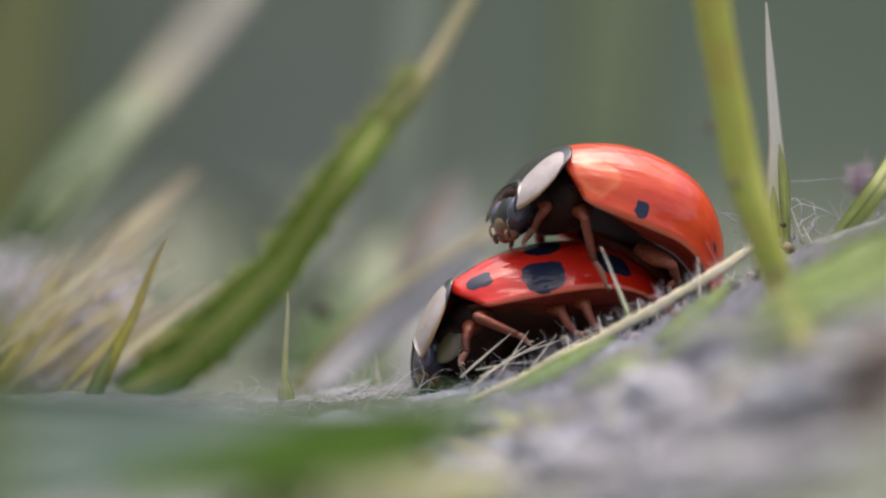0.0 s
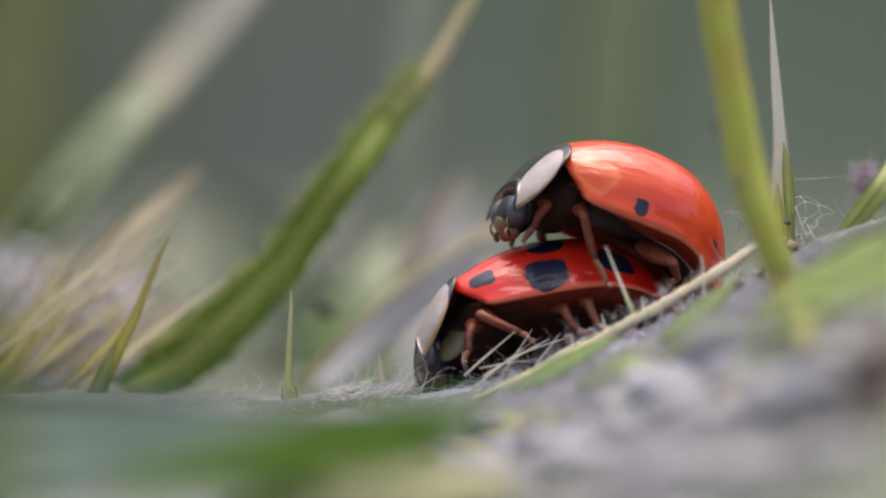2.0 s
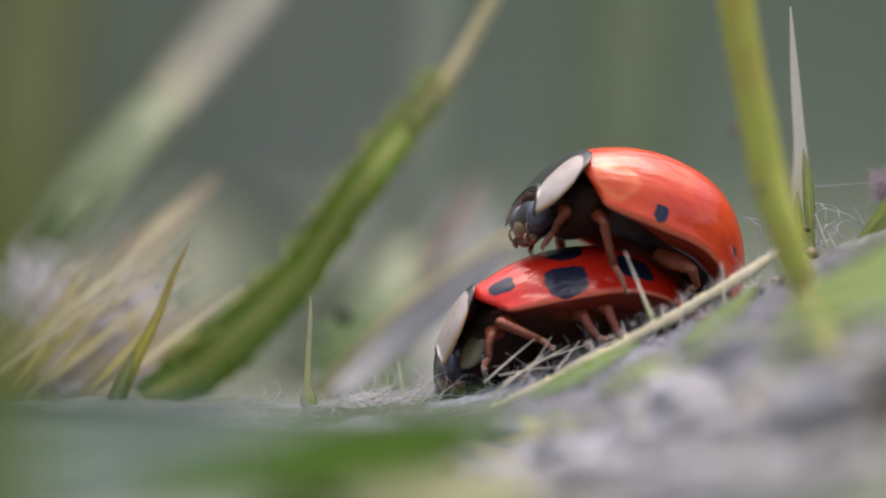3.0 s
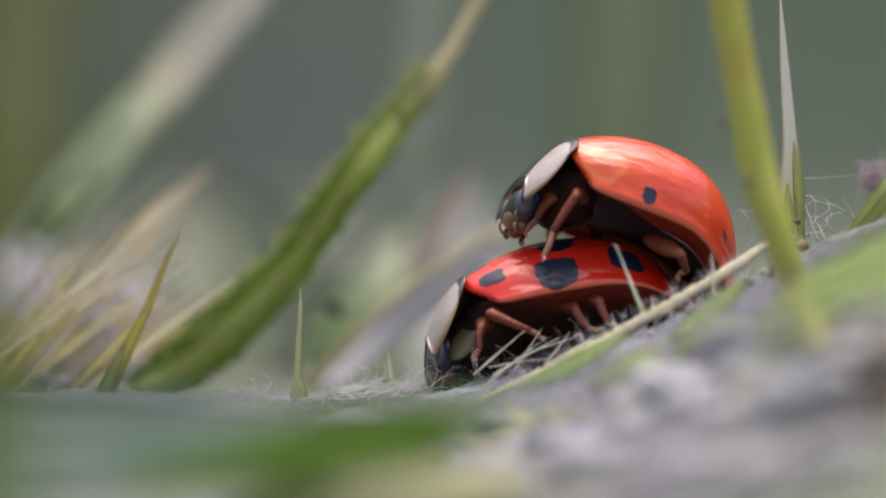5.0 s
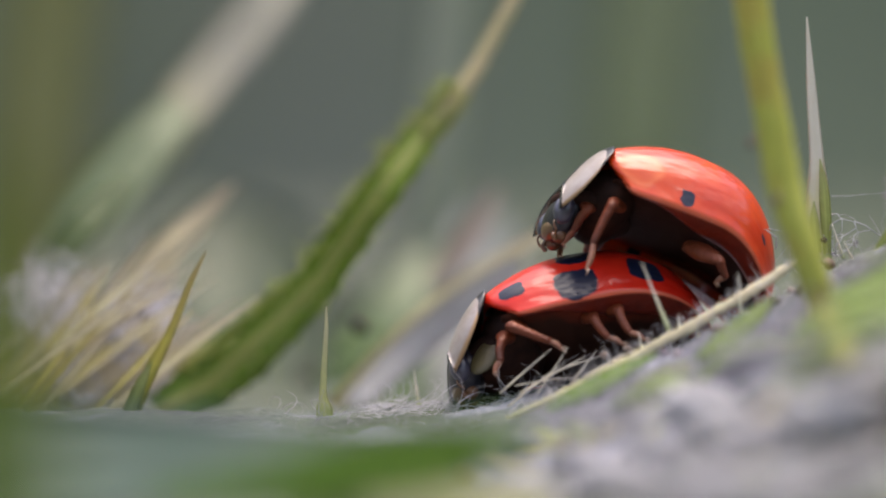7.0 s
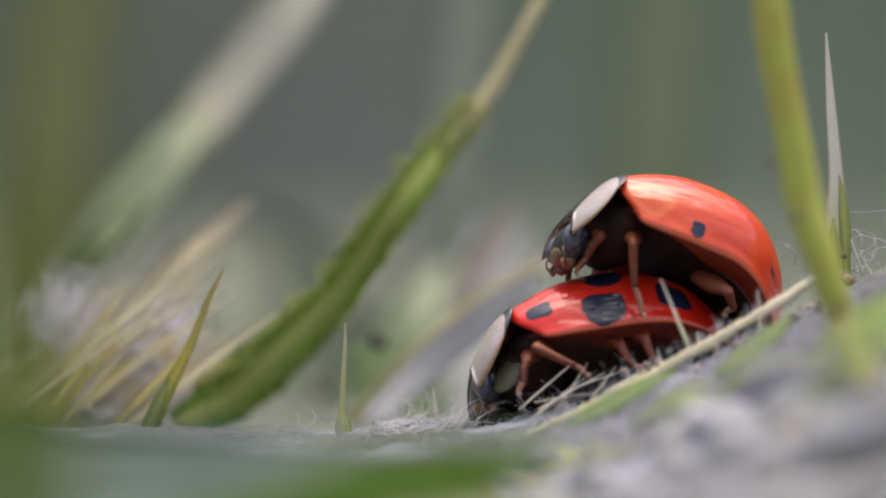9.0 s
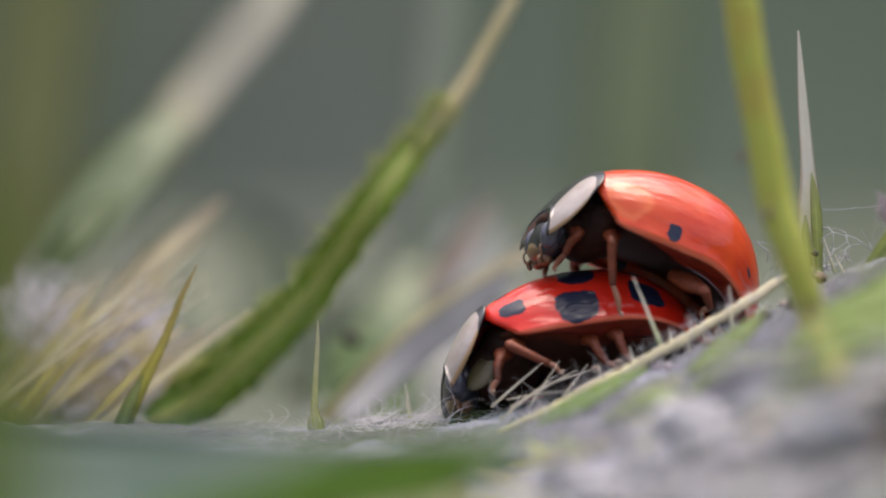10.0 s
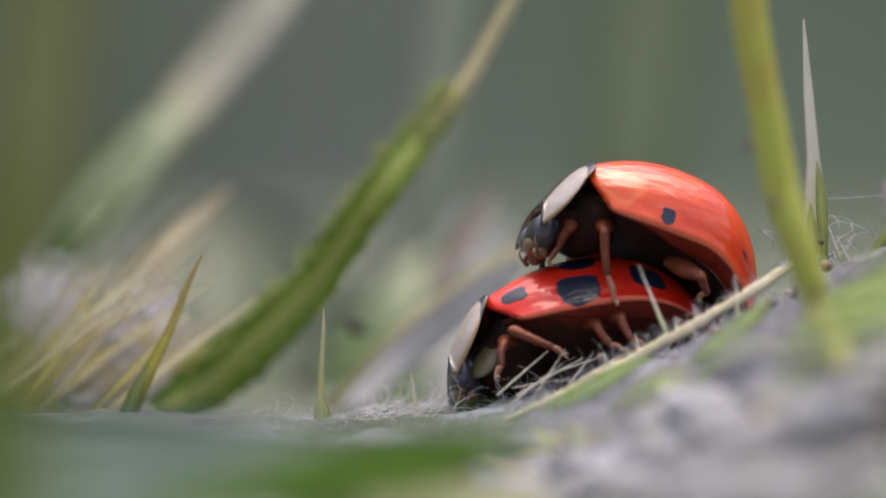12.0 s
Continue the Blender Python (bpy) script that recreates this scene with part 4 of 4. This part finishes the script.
blade_thing("leaf", "broad soft green leaf bending over the wool", "leaf", [(8.05, -15.0, -1.75) + (0.15,), (9.20, -15.5, -0.95) + (0.60,), (10.40, -16.0, -0.45) + (0.85,), (11.80, -16.0, 0.15) + (0.80,), (13.0, -16.0, 0.70) + (0.3,)], M_SOFT, rib=M_SOFT, face=(0, -0.8, 1))
blade_thing("leaf", "yellowed leaf tip hanging down", "leaf", [(8.55, -19.0, -0.95) + (0.25,), (8.85, -19.4, -1.50) + (0.42,), (9.05, -19.8, -2.00) + (0.40,), (9.20, -20.2, -2.45) + (0.1,)], M_GILT, rib=M_GILT)
blade_thing("leaf", "narrow pale leaf rising from the wool", "leaf", [(10.75, -4.00, 0.25) + (0.08,), (11.34, -4.00, 0.85) + (0.26,), (12.0, -4.00, 1.70) + (0.30,), (12.66, -3.00, 2.69) + (0.25,), (13.44, -3.00, 4.26) + (0.05,)], M_PALE, rib=M_LIME)
for x, y, d, r, m, name, label in ((828, 768, -11, 0.30, M_BARK, "seed_husk", "dark dry seed husk in the wool"), (760, 820, -16, 0.30, M_LITTER, "leaf_crumb", "brown crumb of dry leaf"),
                             (1545, 640, -27, 0.5, M_LITTER, "leaf_crumb", "brown crumb of dry leaf"), (1570, 770, -36, 0.8, M_BARK, "seed_husk", "dark dry seed husk in the wool"),
                             (520, 855, -38, 0.6, M_BARK, "seed_husk", "dark dry seed husk in the wool"), (1000, 602, -3.0, 0.16, M_LITTER, "leaf_crumb", "brown crumb of dry leaf"), (1040, 590, -2.9, 0.14, M_LITTER, "leaf_crumb", "brown crumb of dry leaf"),
                             (1386, 398, -1.8, 0.10, M_BARK, "seed_husk", "tiny black husk caught in the wool"), (1395, 440, -2.5, 0.2, M_LITTER, "leaf_crumb", "brown crumb of dry leaf"), (1290, 520, -3.2, 0.2, M_LITTER, "leaf_crumb", "brown crumb of dry leaf"),
                             (1215, 548, -3.3, 0.15, M_LITTER, "leaf_crumb", "brown crumb of dry leaf"), (1255, 530, -3.2, 0.17, M_LITTER, "leaf_crumb", "brown crumb of dry leaf"), (1165, 572, -3.4, 0.13, M_LITTER, "leaf_crumb", "brown crumb of dry leaf"), (1330, 490, -3.0, 0.16, M_LITTER, "leaf_crumb", "brown crumb of dry leaf")):
    p = ((x - 784) * (200 + d) / 12544, d, (441 - y) * (200 + d) / 12544)
    tagged(new(name, ball_mesh(name, p, (r, r * 0.7, r * 0.7), m, (0, 25, 0), 12, 8, int(x), 0.22)), label, "litter", "litter")


def build_threads():
    """A few single threads spanned between the spikes."""
    for a, b, r in (((9.74, -1.00, 1.92), (11.65, 0.00, 2.06), 0.005), ((9.77, -1.00, 1.89), (10.75, -0.50, 1.99), 0.005), ((8.53, -4.00, 2.98), (8.77, -4.00, 3.38), 0.005)):
        m = tuple((p + q) / 2 - (0.04 if k == 2 else 0) for k, (p, q) in enumerate(zip(a, b)))
        tagged(new("thread", tube_mesh("thread", [(*a, r), (*m, r), (*b, r * 0.6)], M_WOOL, 5)), "single white spider thread", "thread", "threads")


build_threads()
for x0, y0, x1, y1, d, r in ((672, 690, 664, 628, 2, 0.07), (1168, 585, 1160, 545, -3.9, 0.06), (1205, 560, 1212, 528, -3.9, 0.05), (1300, 540, 1306, 498, -4.0, 0.07), (1270, 560, 1262, 520, -4.2, 0.06), (1010, 640, 1004, 600, -4.0, 0.05), (1440, 440, 1420, 400, -2, 0.05), (1420, 430, 1400, 370, -1.5, 0.05)):
    k = (200 + d) / 12544
    a, b = ((x0 - 784) * k, d, (441 - y0) * k), ((x1 - 784) * k, d - 0.1, (441 - y1) * k)
    m = tuple((p + q) / 2 for p, q in zip(a, b))
    tagged(new("thorn", tube_mesh("thorn", [(*a, r), (*m, r * 0.6), (*b, 0.01)], M_SPINE)), "short pale thorn standing in the wool", "thorn", "thorns")


def build_bud():
    p = (11.99, 3.00, 1.88)
    b = tagged(new("flower_bud"), "small purple-grey woolly flower bud", "bud")
    b.location = Vector(p) * MM
    part("bud_head", ball_mesh("bud_head", (0, 0, 0), (0.20, 0.20, 0.32), M_PURPLE, (0, 30, 0), 14, 10, 4, 0.3), b)
    rng = np.random.default_rng(21)
    part("bud_hair", hairs_mesh("bud_hair", [tuple(rng.normal(0, 0.16, 3)) for _ in range(150)], M_PURPLE, 22, (0.3, 0.8), 0.022, 0.5), b)
    part("stalk", tube_mesh("stalk", [(0.1, 0, -0.4, 0.08), (0.3, 0, -1.2, 0.08), (0.6, 0, -2.2, 0.09)], M_PALE, 7), b)


build_bud()

# small bits of leaf and straw scattered over the woolly slope
rng_bits = np.random.default_rng(17)
for i in range(40):
    x, y = rng_bits.uniform(1.0, 12.0), rng_bits.uniform(-36, -13)
    turn, ln, w = rng_bits.uniform(0, 6.28), rng_bits.uniform(0.7, 2.4), rng_bits.uniform(0.06, 0.26)
    dx, dy, up = math.cos(turn) * ln, math.sin(turn) * ln, rng_bits.uniform(0.0, 0.7)
    rows = [(x + dx * k, y + dy * k, lie(x + dx * k, y + dy * k) + 0.06 + up * k * k, w * f) for k, f in ((0, 0.5), (0.35, 1), (0.7, 0.8), (1, 0.1))]
    kind = i % 5
    if x < 4.5 and y > -11:
        continue
    blade_thing("leaf_bit", ("small yellow-green leaf bit on the wool", "small pale green leaf bit on the wool", "straw-coloured bit on the wool", "small pale green leaf bit on the wool", "dry brownish leaf bit on the wool")[kind], "leaf litter", rows, (M_LIME, M_PALE, M_STRAW, M_PALE, M_DRY)[kind], "leaf bits", face=(0.2, -0.5, 1), steps=3, thick=0.04)

# soft green leaflets among the wool below the spiny edge
for a, b, c, m in (((3.39, -12.00, -3.73), (4.57, -12.50, -3.12), (5.90, -13.00, -2.97), M_SOFT), ((5.61, -13.00, -2.97), (6.63, -13.50, -2.22), (7.95, -14.00, -1.91), M_SOFT), ((4.00, -10.50, -3.15), (4.75, -10.80, -2.95), (5.60, -11.00, -2.55), M_PALE), ((1.90, -14.0, -4.95), (2.70, -14.5, -4.62), (3.50, -15.0, -4.25), M_PALE), ((0.90, -12.5, -5.05), (1.50, -13.0, -5.00), (2.10, -13.6, -4.90), M_GILT), ((1.40, -11.00, -4.35), (2.10, -12.00, -4.75), (2.60, -13.00, -5.20), M_PALE), ((2.16, -14.00, -4.14), (2.89, -15.00, -4.70), (3.17, -16.00, -5.41), M_LIME), ((7.92, -18.00, -2.45), (8.91, -18.50, -2.10), (10.04, -19.00, -1.60), M_DULL)):
    blade_thing("leaflet", "small soft green leaflet in the wool", "leaf", [a + (0.15,), b + (0.42,), c + (0.06,)], m, "leaflets", rib=m, face=(0, -0.8, 1))

# lumps of felted wool and dark dry leaves on the slope toward the lens
def build_clumps():
    rng = np.random.default_rng(41)
    for x, y, r in ((5.5, -16.9, 0.85), (8.4, -28.9, 1.25), (6.45, -26.5, 0.95), (3.2, -23.3, 0.95), (7.1, -35.7, 1.0), (9.6, -27.1, 0.85), (4.4, -15.3, 0.55), (7.3, -21.3, 0.60), (2.3, -17.4, 0.60), (4.0, -19.9, 0.60), (8.6, -38.0, 0.9), (1.15, -11.6, 0.50), (5.4, -30.0, 0.9), (10.1, -18.2, 0.55), (6.0, -21.0, 0.8)):
        clump = tagged(new("wool_clump"), "rounded lump of felted white plant wool", "wool tuft", "wool clumps")
        clump.location = Vector((x, y, lie(x, y) + r * 0.25)) * MM
        part("felt", ball_mesh("felt", (0, 0, 0), (r * 1.2, r, r * 0.55), M_WOOL, (rng.uniform(-20, 20), rng.uniform(-25, 5), 0), 22, 14, int(x * 10), 0.13), clump)
        roots = [tuple(unit(rng.normal(0, 1, 3)) * r * 0.7) for _ in range(70)]
        part("loose_hair", hairs_mesh("loose_hair", roots, M_WOOL, int(y * -10), (0.4, 1.1), 0.022, 1.1, (0, -0.2, 0.3)), clump)
    for (x, y), ln, w, turn, m, label in (((10.2, -35.0), 3.2, 1.1, 30, M_BARK, "dark withered leaf lying on the wool"), ((10.7, -25.0), 1.8, 0.40, 10, M_LITTER, "brown withered leaf lying on the wool"),
                                          ((8.0, -33.5), 2.0, 0.36, -8, M_BARK, "dark withered leaf lying on the wool"), ((8.3, -17.0), 0.9, 0.18, 60, M_LITTER, "brown withered leaf lying on the wool"), ((0.75, -11.2), 0.7, 0.20, 50, M_BARK, "dark withered leaf lying on the wool"),
                                          ((10.9, -30.5), 3.0, 1.0, 70, M_BARK, "dark withered leaf lying on the wool")):
        c, d = math.cos(radians(turn)), math.sin(radians(turn))
        rows = [(x + c * ln * k, y + d * ln * k, lie(x + c * ln * k, y + d * ln * k) + 0.12 + 0.25 * math.sin(k * 3), w * f) for k, f in ((-0.5, 0.15), (-0.2, 0.9), (0.15, 1.0), (0.5, 0.1))]
        tagged(new("dry_leaf", blade_mesh("dry_leaf", rows, m, (0, -0.6, 1), 5, 0.05, 0.35, 0.25, 3)), label, "leaf litter", "dry leaves")
    # brown and violet crumbs with curled hairs under the straw-coloured edge
    for k in range(26):
        f = rng.uniform(0, 1)
        x, y = 4.9 + 4.4 * f, rng.uniform(-6.0, -5.1)
        z = -2.35 + 2.15 * f - 0.18 + rng.uniform(-0.22, 0.10)
        r = rng.uniform(0.05, 0.13)
        tagged(new("leaf_crumb", ball_mesh("leaf_crumb", (x, y, z), (r * 1.6, r, r * 0.8), (M_LITTER, M_PURPLE, M_BARK)[k % 3], (0, rng.uniform(-50, 20), 0), 9, 6, k, 0.3)), ("brown crumb of dry leaf", "violet-grey crumb of dry petal", "dark crumb of dry leaf")[k % 3], "litter", "litter")
    roots = []
    for _ in range(120):
        f = rng.uniform(0, 1)
        roots.append((4.7 + 4.8 * f, rng.uniform(-6.2, -5.0), -2.5 + 2.35 * f - 0.2 + rng.uniform(-0.25, 0.1)))
    tagged(new("wool", hairs_mesh("wool", roots, M_WOOL, 51, (0.5, 1.3), 0.020, 1.2, (0.3, -0.2, 0.2))), "curled white plant hairs among dry crumbs", "plant hair", kind="stuff")


build_clumps()


# wool
def build_wool():
    rng = np.random.default_rng(11)
    roots = []
    for _ in range(560):
        x, y = rng.uniform(-5.6, 14), rng.uniform(-7, 4)
        roots.append((x, y, lie(x, y) - 0.05))
    tagged(new("wool", hairs_mesh("wool", roots, M_WOOL, 12, (0.4, 1.3), 0.011, 1.1, (0.4, -0.2, 0.1))), "matted fine white plant wool", "plant hair", kind="stuff")
    roots = []
    for _ in range(26):
        p = np.array((9.77, -1.00, 0.33)) + rng.normal(0, 1, 3) * (0.5, 0.4, 0.35)
        roots.append(tuple(p))
    tagged(new("wool", hairs_mesh("wool", roots, M_WOOL, 13, (1.0, 2.6), 0.026, 1.6, (0.5, -0.1, 0.2))), "tangle of white plant wool at a needle's foot", "plant hair", kind="stuff")
    for x0, x1, y0, y1, count, seed in ((-6, 0.5, -3, 1.5, 50, 31), (0.5, 4.5, -4, -2.4, 50, 32), (4.5, 9.5, -3.9, -2.8, 90, 33), (10.0, 13, -4, 0, 130, 34)):
        roots = []
        for _ in range(count):
            x, y = rng.uniform(x0, x1), rng.uniform(y0, y1)
            roots.append((x, y, lie(x, y) - 0.03))
        tagged(new("wool", hairs_mesh("wool", roots, M_WOOL, seed, (0.7, 2.0), 0.013, 0.9, (0.5, -0.1, 0.25))), "loose long curling white plant hairs", "plant hair", kind="stuff")
    roots = []
    for _ in range(300):
        x, y = rng.uniform(-3.6, 1.0), rng.uniform(-2.6, 4.0)
        roots.append((x, y, lie(x, y) + rng.uniform(-0.05, 0.22)))
    tagged(new("wool", hairs_mesh("wool", roots, M_FLUFF, 61, (0.6, 1.9), 0.014, 0.6, (3.5, 0.8, 0.0))), "bright white wool lying flat before the ladybirds", "plant hair", kind="stuff")
    roots = []
    for _ in range(150):
        f = rng.uniform(0, 1)
        roots.append((0.6 + 8.2 * f, -4.75 + rng.normal(0, 0.12), -4.2 + 4.35 * f + rng.uniform(-0.15, 0.15)))
    tagged(new("wool", hairs_mesh("wool", roots, M_FLUFF, 62, (0.2, 0.6), 0.010, 0.5, (0.1, -0.5, 0.6))), "fine white down on a thistle leaf edge", "plant hair", kind="stuff")
    # thick tufts on the slope toward the lens
    for k in range(14):
        x, y = rng.uniform(2.5, 11.5), rng.uniform(-40, -10)
        c = np.array((x, y, lie(x, y) + 0.1))
        roots = [tuple(c + rng.normal(0, 1, 3) * (0.7, 0.7, 0.25)) for _ in range(90)]
        tagged(new("wool_tuft", hairs_mesh("wool_tuft", roots, M_WOOL, 100 + k, (0.8, 2.0), 0.03, 1.3, (0, 0, 0.6))), "dense white tuft of plant wool", "wool tuft", "wool tufts")


build_wool()


def motions():
    for thing, rows in ((lower, LOWER_ROWS), (upper, UPPER_ROWS)):
        walk(thing, [(t, pose(x * MM, y * MM, z * MM, rx, ry, rz)) for t, x, y, z, rx, ry, rz in rows])
    # the rider's legs swing against its rocking; the middle one reaches forward and back
    for limb, hip, reach in zip(upper_legs, [j[0] for j in UPPER_LEGS], (0.15, 1.0, 0.0)):
        keys = []
        for t, x, y, z, rx, ry, rz in UPPER_ROWS:
            swing = np.interp(t, [r[0] for r in REACH_ROWS], [r[1] for r in REACH_ROWS])
            keys.append((t, pose(hip[0] * MM, hip[1] * MM, hip[2] * MM, -0.8 * (rx - UPPER_ROWS[0][4]), -swing * reach, 0)))
        walk(limb, keys)


# seconds, place of the shell's middle, roll, pitch and heading
LOWER_ROWS = [
    (0.0, 3.30, 0.00, -2.25, 27.5, 8.7, 187.1),
    (1.5, 3.29, 0.00, -2.25, 27.7, 8.6, 186.8),
    (3.0, 3.29, 0.00, -2.25, 27.8, 9.0, 186.9),
    (4.8, 3.30, 0.00, -2.25, 28.8, 8.6, 187.1),
    (5.0, 3.30, 0.00, -2.25, 28.4, 8.9, 187.0),
    (5.1, 3.30, 0.00, -2.25, 24.0, 9.0, 187.1),
    (5.2, 3.30, 0.00, -2.25, 26.0, 9.0, 187.1),
    (5.3, 3.30, 0.00, -2.25, 25.5, 9.0, 187.1),
    (5.4, 3.30, 0.00, -2.25, 34.9, 9.0, 187.1),
    (5.5, 3.26, 0.00, -2.23, 32.5, 9.8, 186.9),
    (5.6, 3.30, 0.00, -2.25, 27.0, 9.0, 187.1),
    (5.7, 3.30, 0.00, -2.25, 34.9, 9.0, 187.1),
    (5.8, 3.30, 0.00, -2.25, 25.0, 9.0, 187.1),
    (6.0, 3.31, 0.00, -2.24, 27.0, 8.1, 187.3),
    (6.5, 3.31, 0.00, -2.24, 31.9, 8.8, 187.8),
    (7.0, 3.19, 0.00, -2.13, 31.5, 10.2, 186.2),
    (7.1, 3.30, 0.00, -2.25, 27.0, 9.0, 187.1),
    (7.2, 3.30, 0.00, -2.25, 31.0, 9.0, 187.1),
    (9.0, 3.29, 0.00, -2.24, 26.6, 7.2, 187.1),
    (9.4, 3.30, 0.00, -2.25, 23.0, 9.0, 187.1),
    (9.5, 3.31, 0.00, -2.26, 22.2, 9.2, 187.7),
    (9.6, 3.30, 0.00, -2.25, 33.0, 9.0, 187.1),
    (9.7, 3.30, 0.00, -2.25, 23.0, 9.0, 187.1),
    (9.8, 3.30, 0.00, -2.25, 30.0, 9.0, 187.1),
    (10.0, 3.31, 0.00, -2.24, 26.7, 7.4, 187.4),
    (10.5, 3.33, 0.00, -2.24, 28.9, 8.1, 188.1),
    (11.0, 3.29, 0.00, -2.25, 34.2, 9.6, 186.7),
    (12.0, 3.29, 0.00, -2.24, 31.1, 8.9, 186.9),
]

UPPER_ROWS = [
    (0.0, 5.29, 0.00, 0.29, 6.9, -22.2, 195.3),
    (1.5, 5.19, 0.00, 0.33, 6.7, -21.7, 194.2),
    (2.5, 5.23, 0.00, 0.30, 6.7, -21.9, 195.0),
    (3.0, 5.19, 0.00, 0.31, 7.0, -22.3, 194.7),
    (4.8, 5.25, 0.00, 0.49, -0.3, -18.9, 194.0),
    (4.9, 5.24, 0.00, 0.28, 15.5, -24.7, 194.4),
    (5.0, 5.21, 0.00, 0.38, 12.4, -21.9, 191.6),
    (5.1, 5.20, 0.00, 0.41, 19.1, -24.7, 197.3),
    (5.2, 5.44, 0.00, 0.25, 16.2, -30.1, 200.2),
    (5.3, 5.55, 0.00, 0.36, 17.7, -28.4, 200.3),
    (5.4, 5.38, 0.00, 0.69, -5.2, -16.0, 189.1),
    (5.5, 5.58, 0.00, 0.49, 1.5, -25.0, 192.1),
    (5.6, 5.44, 0.00, 0.22, 17.3, -30.4, 200.0),
    (5.7, 5.16, 0.00, 0.53, -1.8, -16.9, 193.0),
    (5.8, 5.39, 0.00, 0.24, 19.1, -28.7, 200.2),
    (5.9, 5.12, 0.00, 0.29, 10.6, -20.0, 191.1),
    (6.0, 5.17, 0.00, 0.29, 12.4, -21.1, 191.5),
    (6.3, 5.17, 0.00, 0.34, 14.7, -21.4, 191.2),
    (6.4, 5.12, 0.00, 0.45, 6.5, -18.5, 191.1),
    (6.5, 5.17, 0.00, 0.60, 8.5, -16.7, 189.7),
    (6.6, 5.21, 0.00, 0.38, 15.6, -21.9, 191.6),
    (6.7, 5.55, 0.00, 0.29, 17.0, -26.2, 195.6),
    (6.8, 5.62, 0.00, 0.34, 19.6, -27.8, 198.2),
    (6.9, 5.57, 0.00, 0.45, 9.6, -22.0, 191.7),
    (7.0, 5.54, 0.00, 0.57, 18.8, -21.5, 190.1),
    (7.1, 5.68, 0.00, 0.56, 22.2, -26.1, 199.8),
    (7.2, 5.47, 0.00, 0.32, 4.0, -23.2, 195.1),
    (8.8, 5.15, 0.00, 0.21, 17.1, -23.4, 191.0),
    (9.0, 5.24, 0.00, 0.22, 16.8, -23.1, 191.2),
    (9.1, 5.30, 0.00, 0.29, 15.9, -22.9, 192.9),
    (9.2, 5.37, 0.00, 0.30, 19.8, -25.3, 195.4),
    (9.3, 5.35, 0.00, 0.42, 16.5, -24.1, 193.1),
    (9.4, 5.43, 0.00, 0.49, 18.8, -24.8, 198.2),
    (9.5, 5.61, 0.00, 0.54, 18.4, -26.3, 199.6),
    (9.6, 5.66, 0.00, 0.51, 8.2, -24.1, 192.3),
    (9.7, 5.77, 0.00, 0.45, 18.2, -28.8, 197.9),
    (9.8, 5.54, 0.00, 0.67, 17.0, -25.6, 193.1),
    (9.9, 5.31, 0.00, 0.52, 3.9, -22.0, 191.8),
    (10.0, 5.38, 0.00, 0.32, 10.0, -22.9, 192.8),
    (10.5, 5.29, 0.00, 0.23, 12.4, -23.1, 193.2),
    (10.8, 5.29, 0.00, 0.14, 18.1, -28.3, 196.7),
    (11.0, 5.39, 0.00, 0.51, 8.4, -19.3, 190.1),
    (11.5, 5.44, 0.00, 0.34, 13.5, -21.2, 189.6),
    (12.0, 5.12, 0.00, 0.26, 15.7, -20.8, 190.5),
]

# seconds and forward swing of the rider's middle leg in degrees
REACH_ROWS = [(0, 0), (3.2, 0), (4.8, 25), (5.0, 48), (5.5, 50), (6.0, 38), (6.5, 34), (7.0, 42), (7.2, 38), (8.8, 12), (9.5, 10), (10, 12), (12, 12)]

motions()
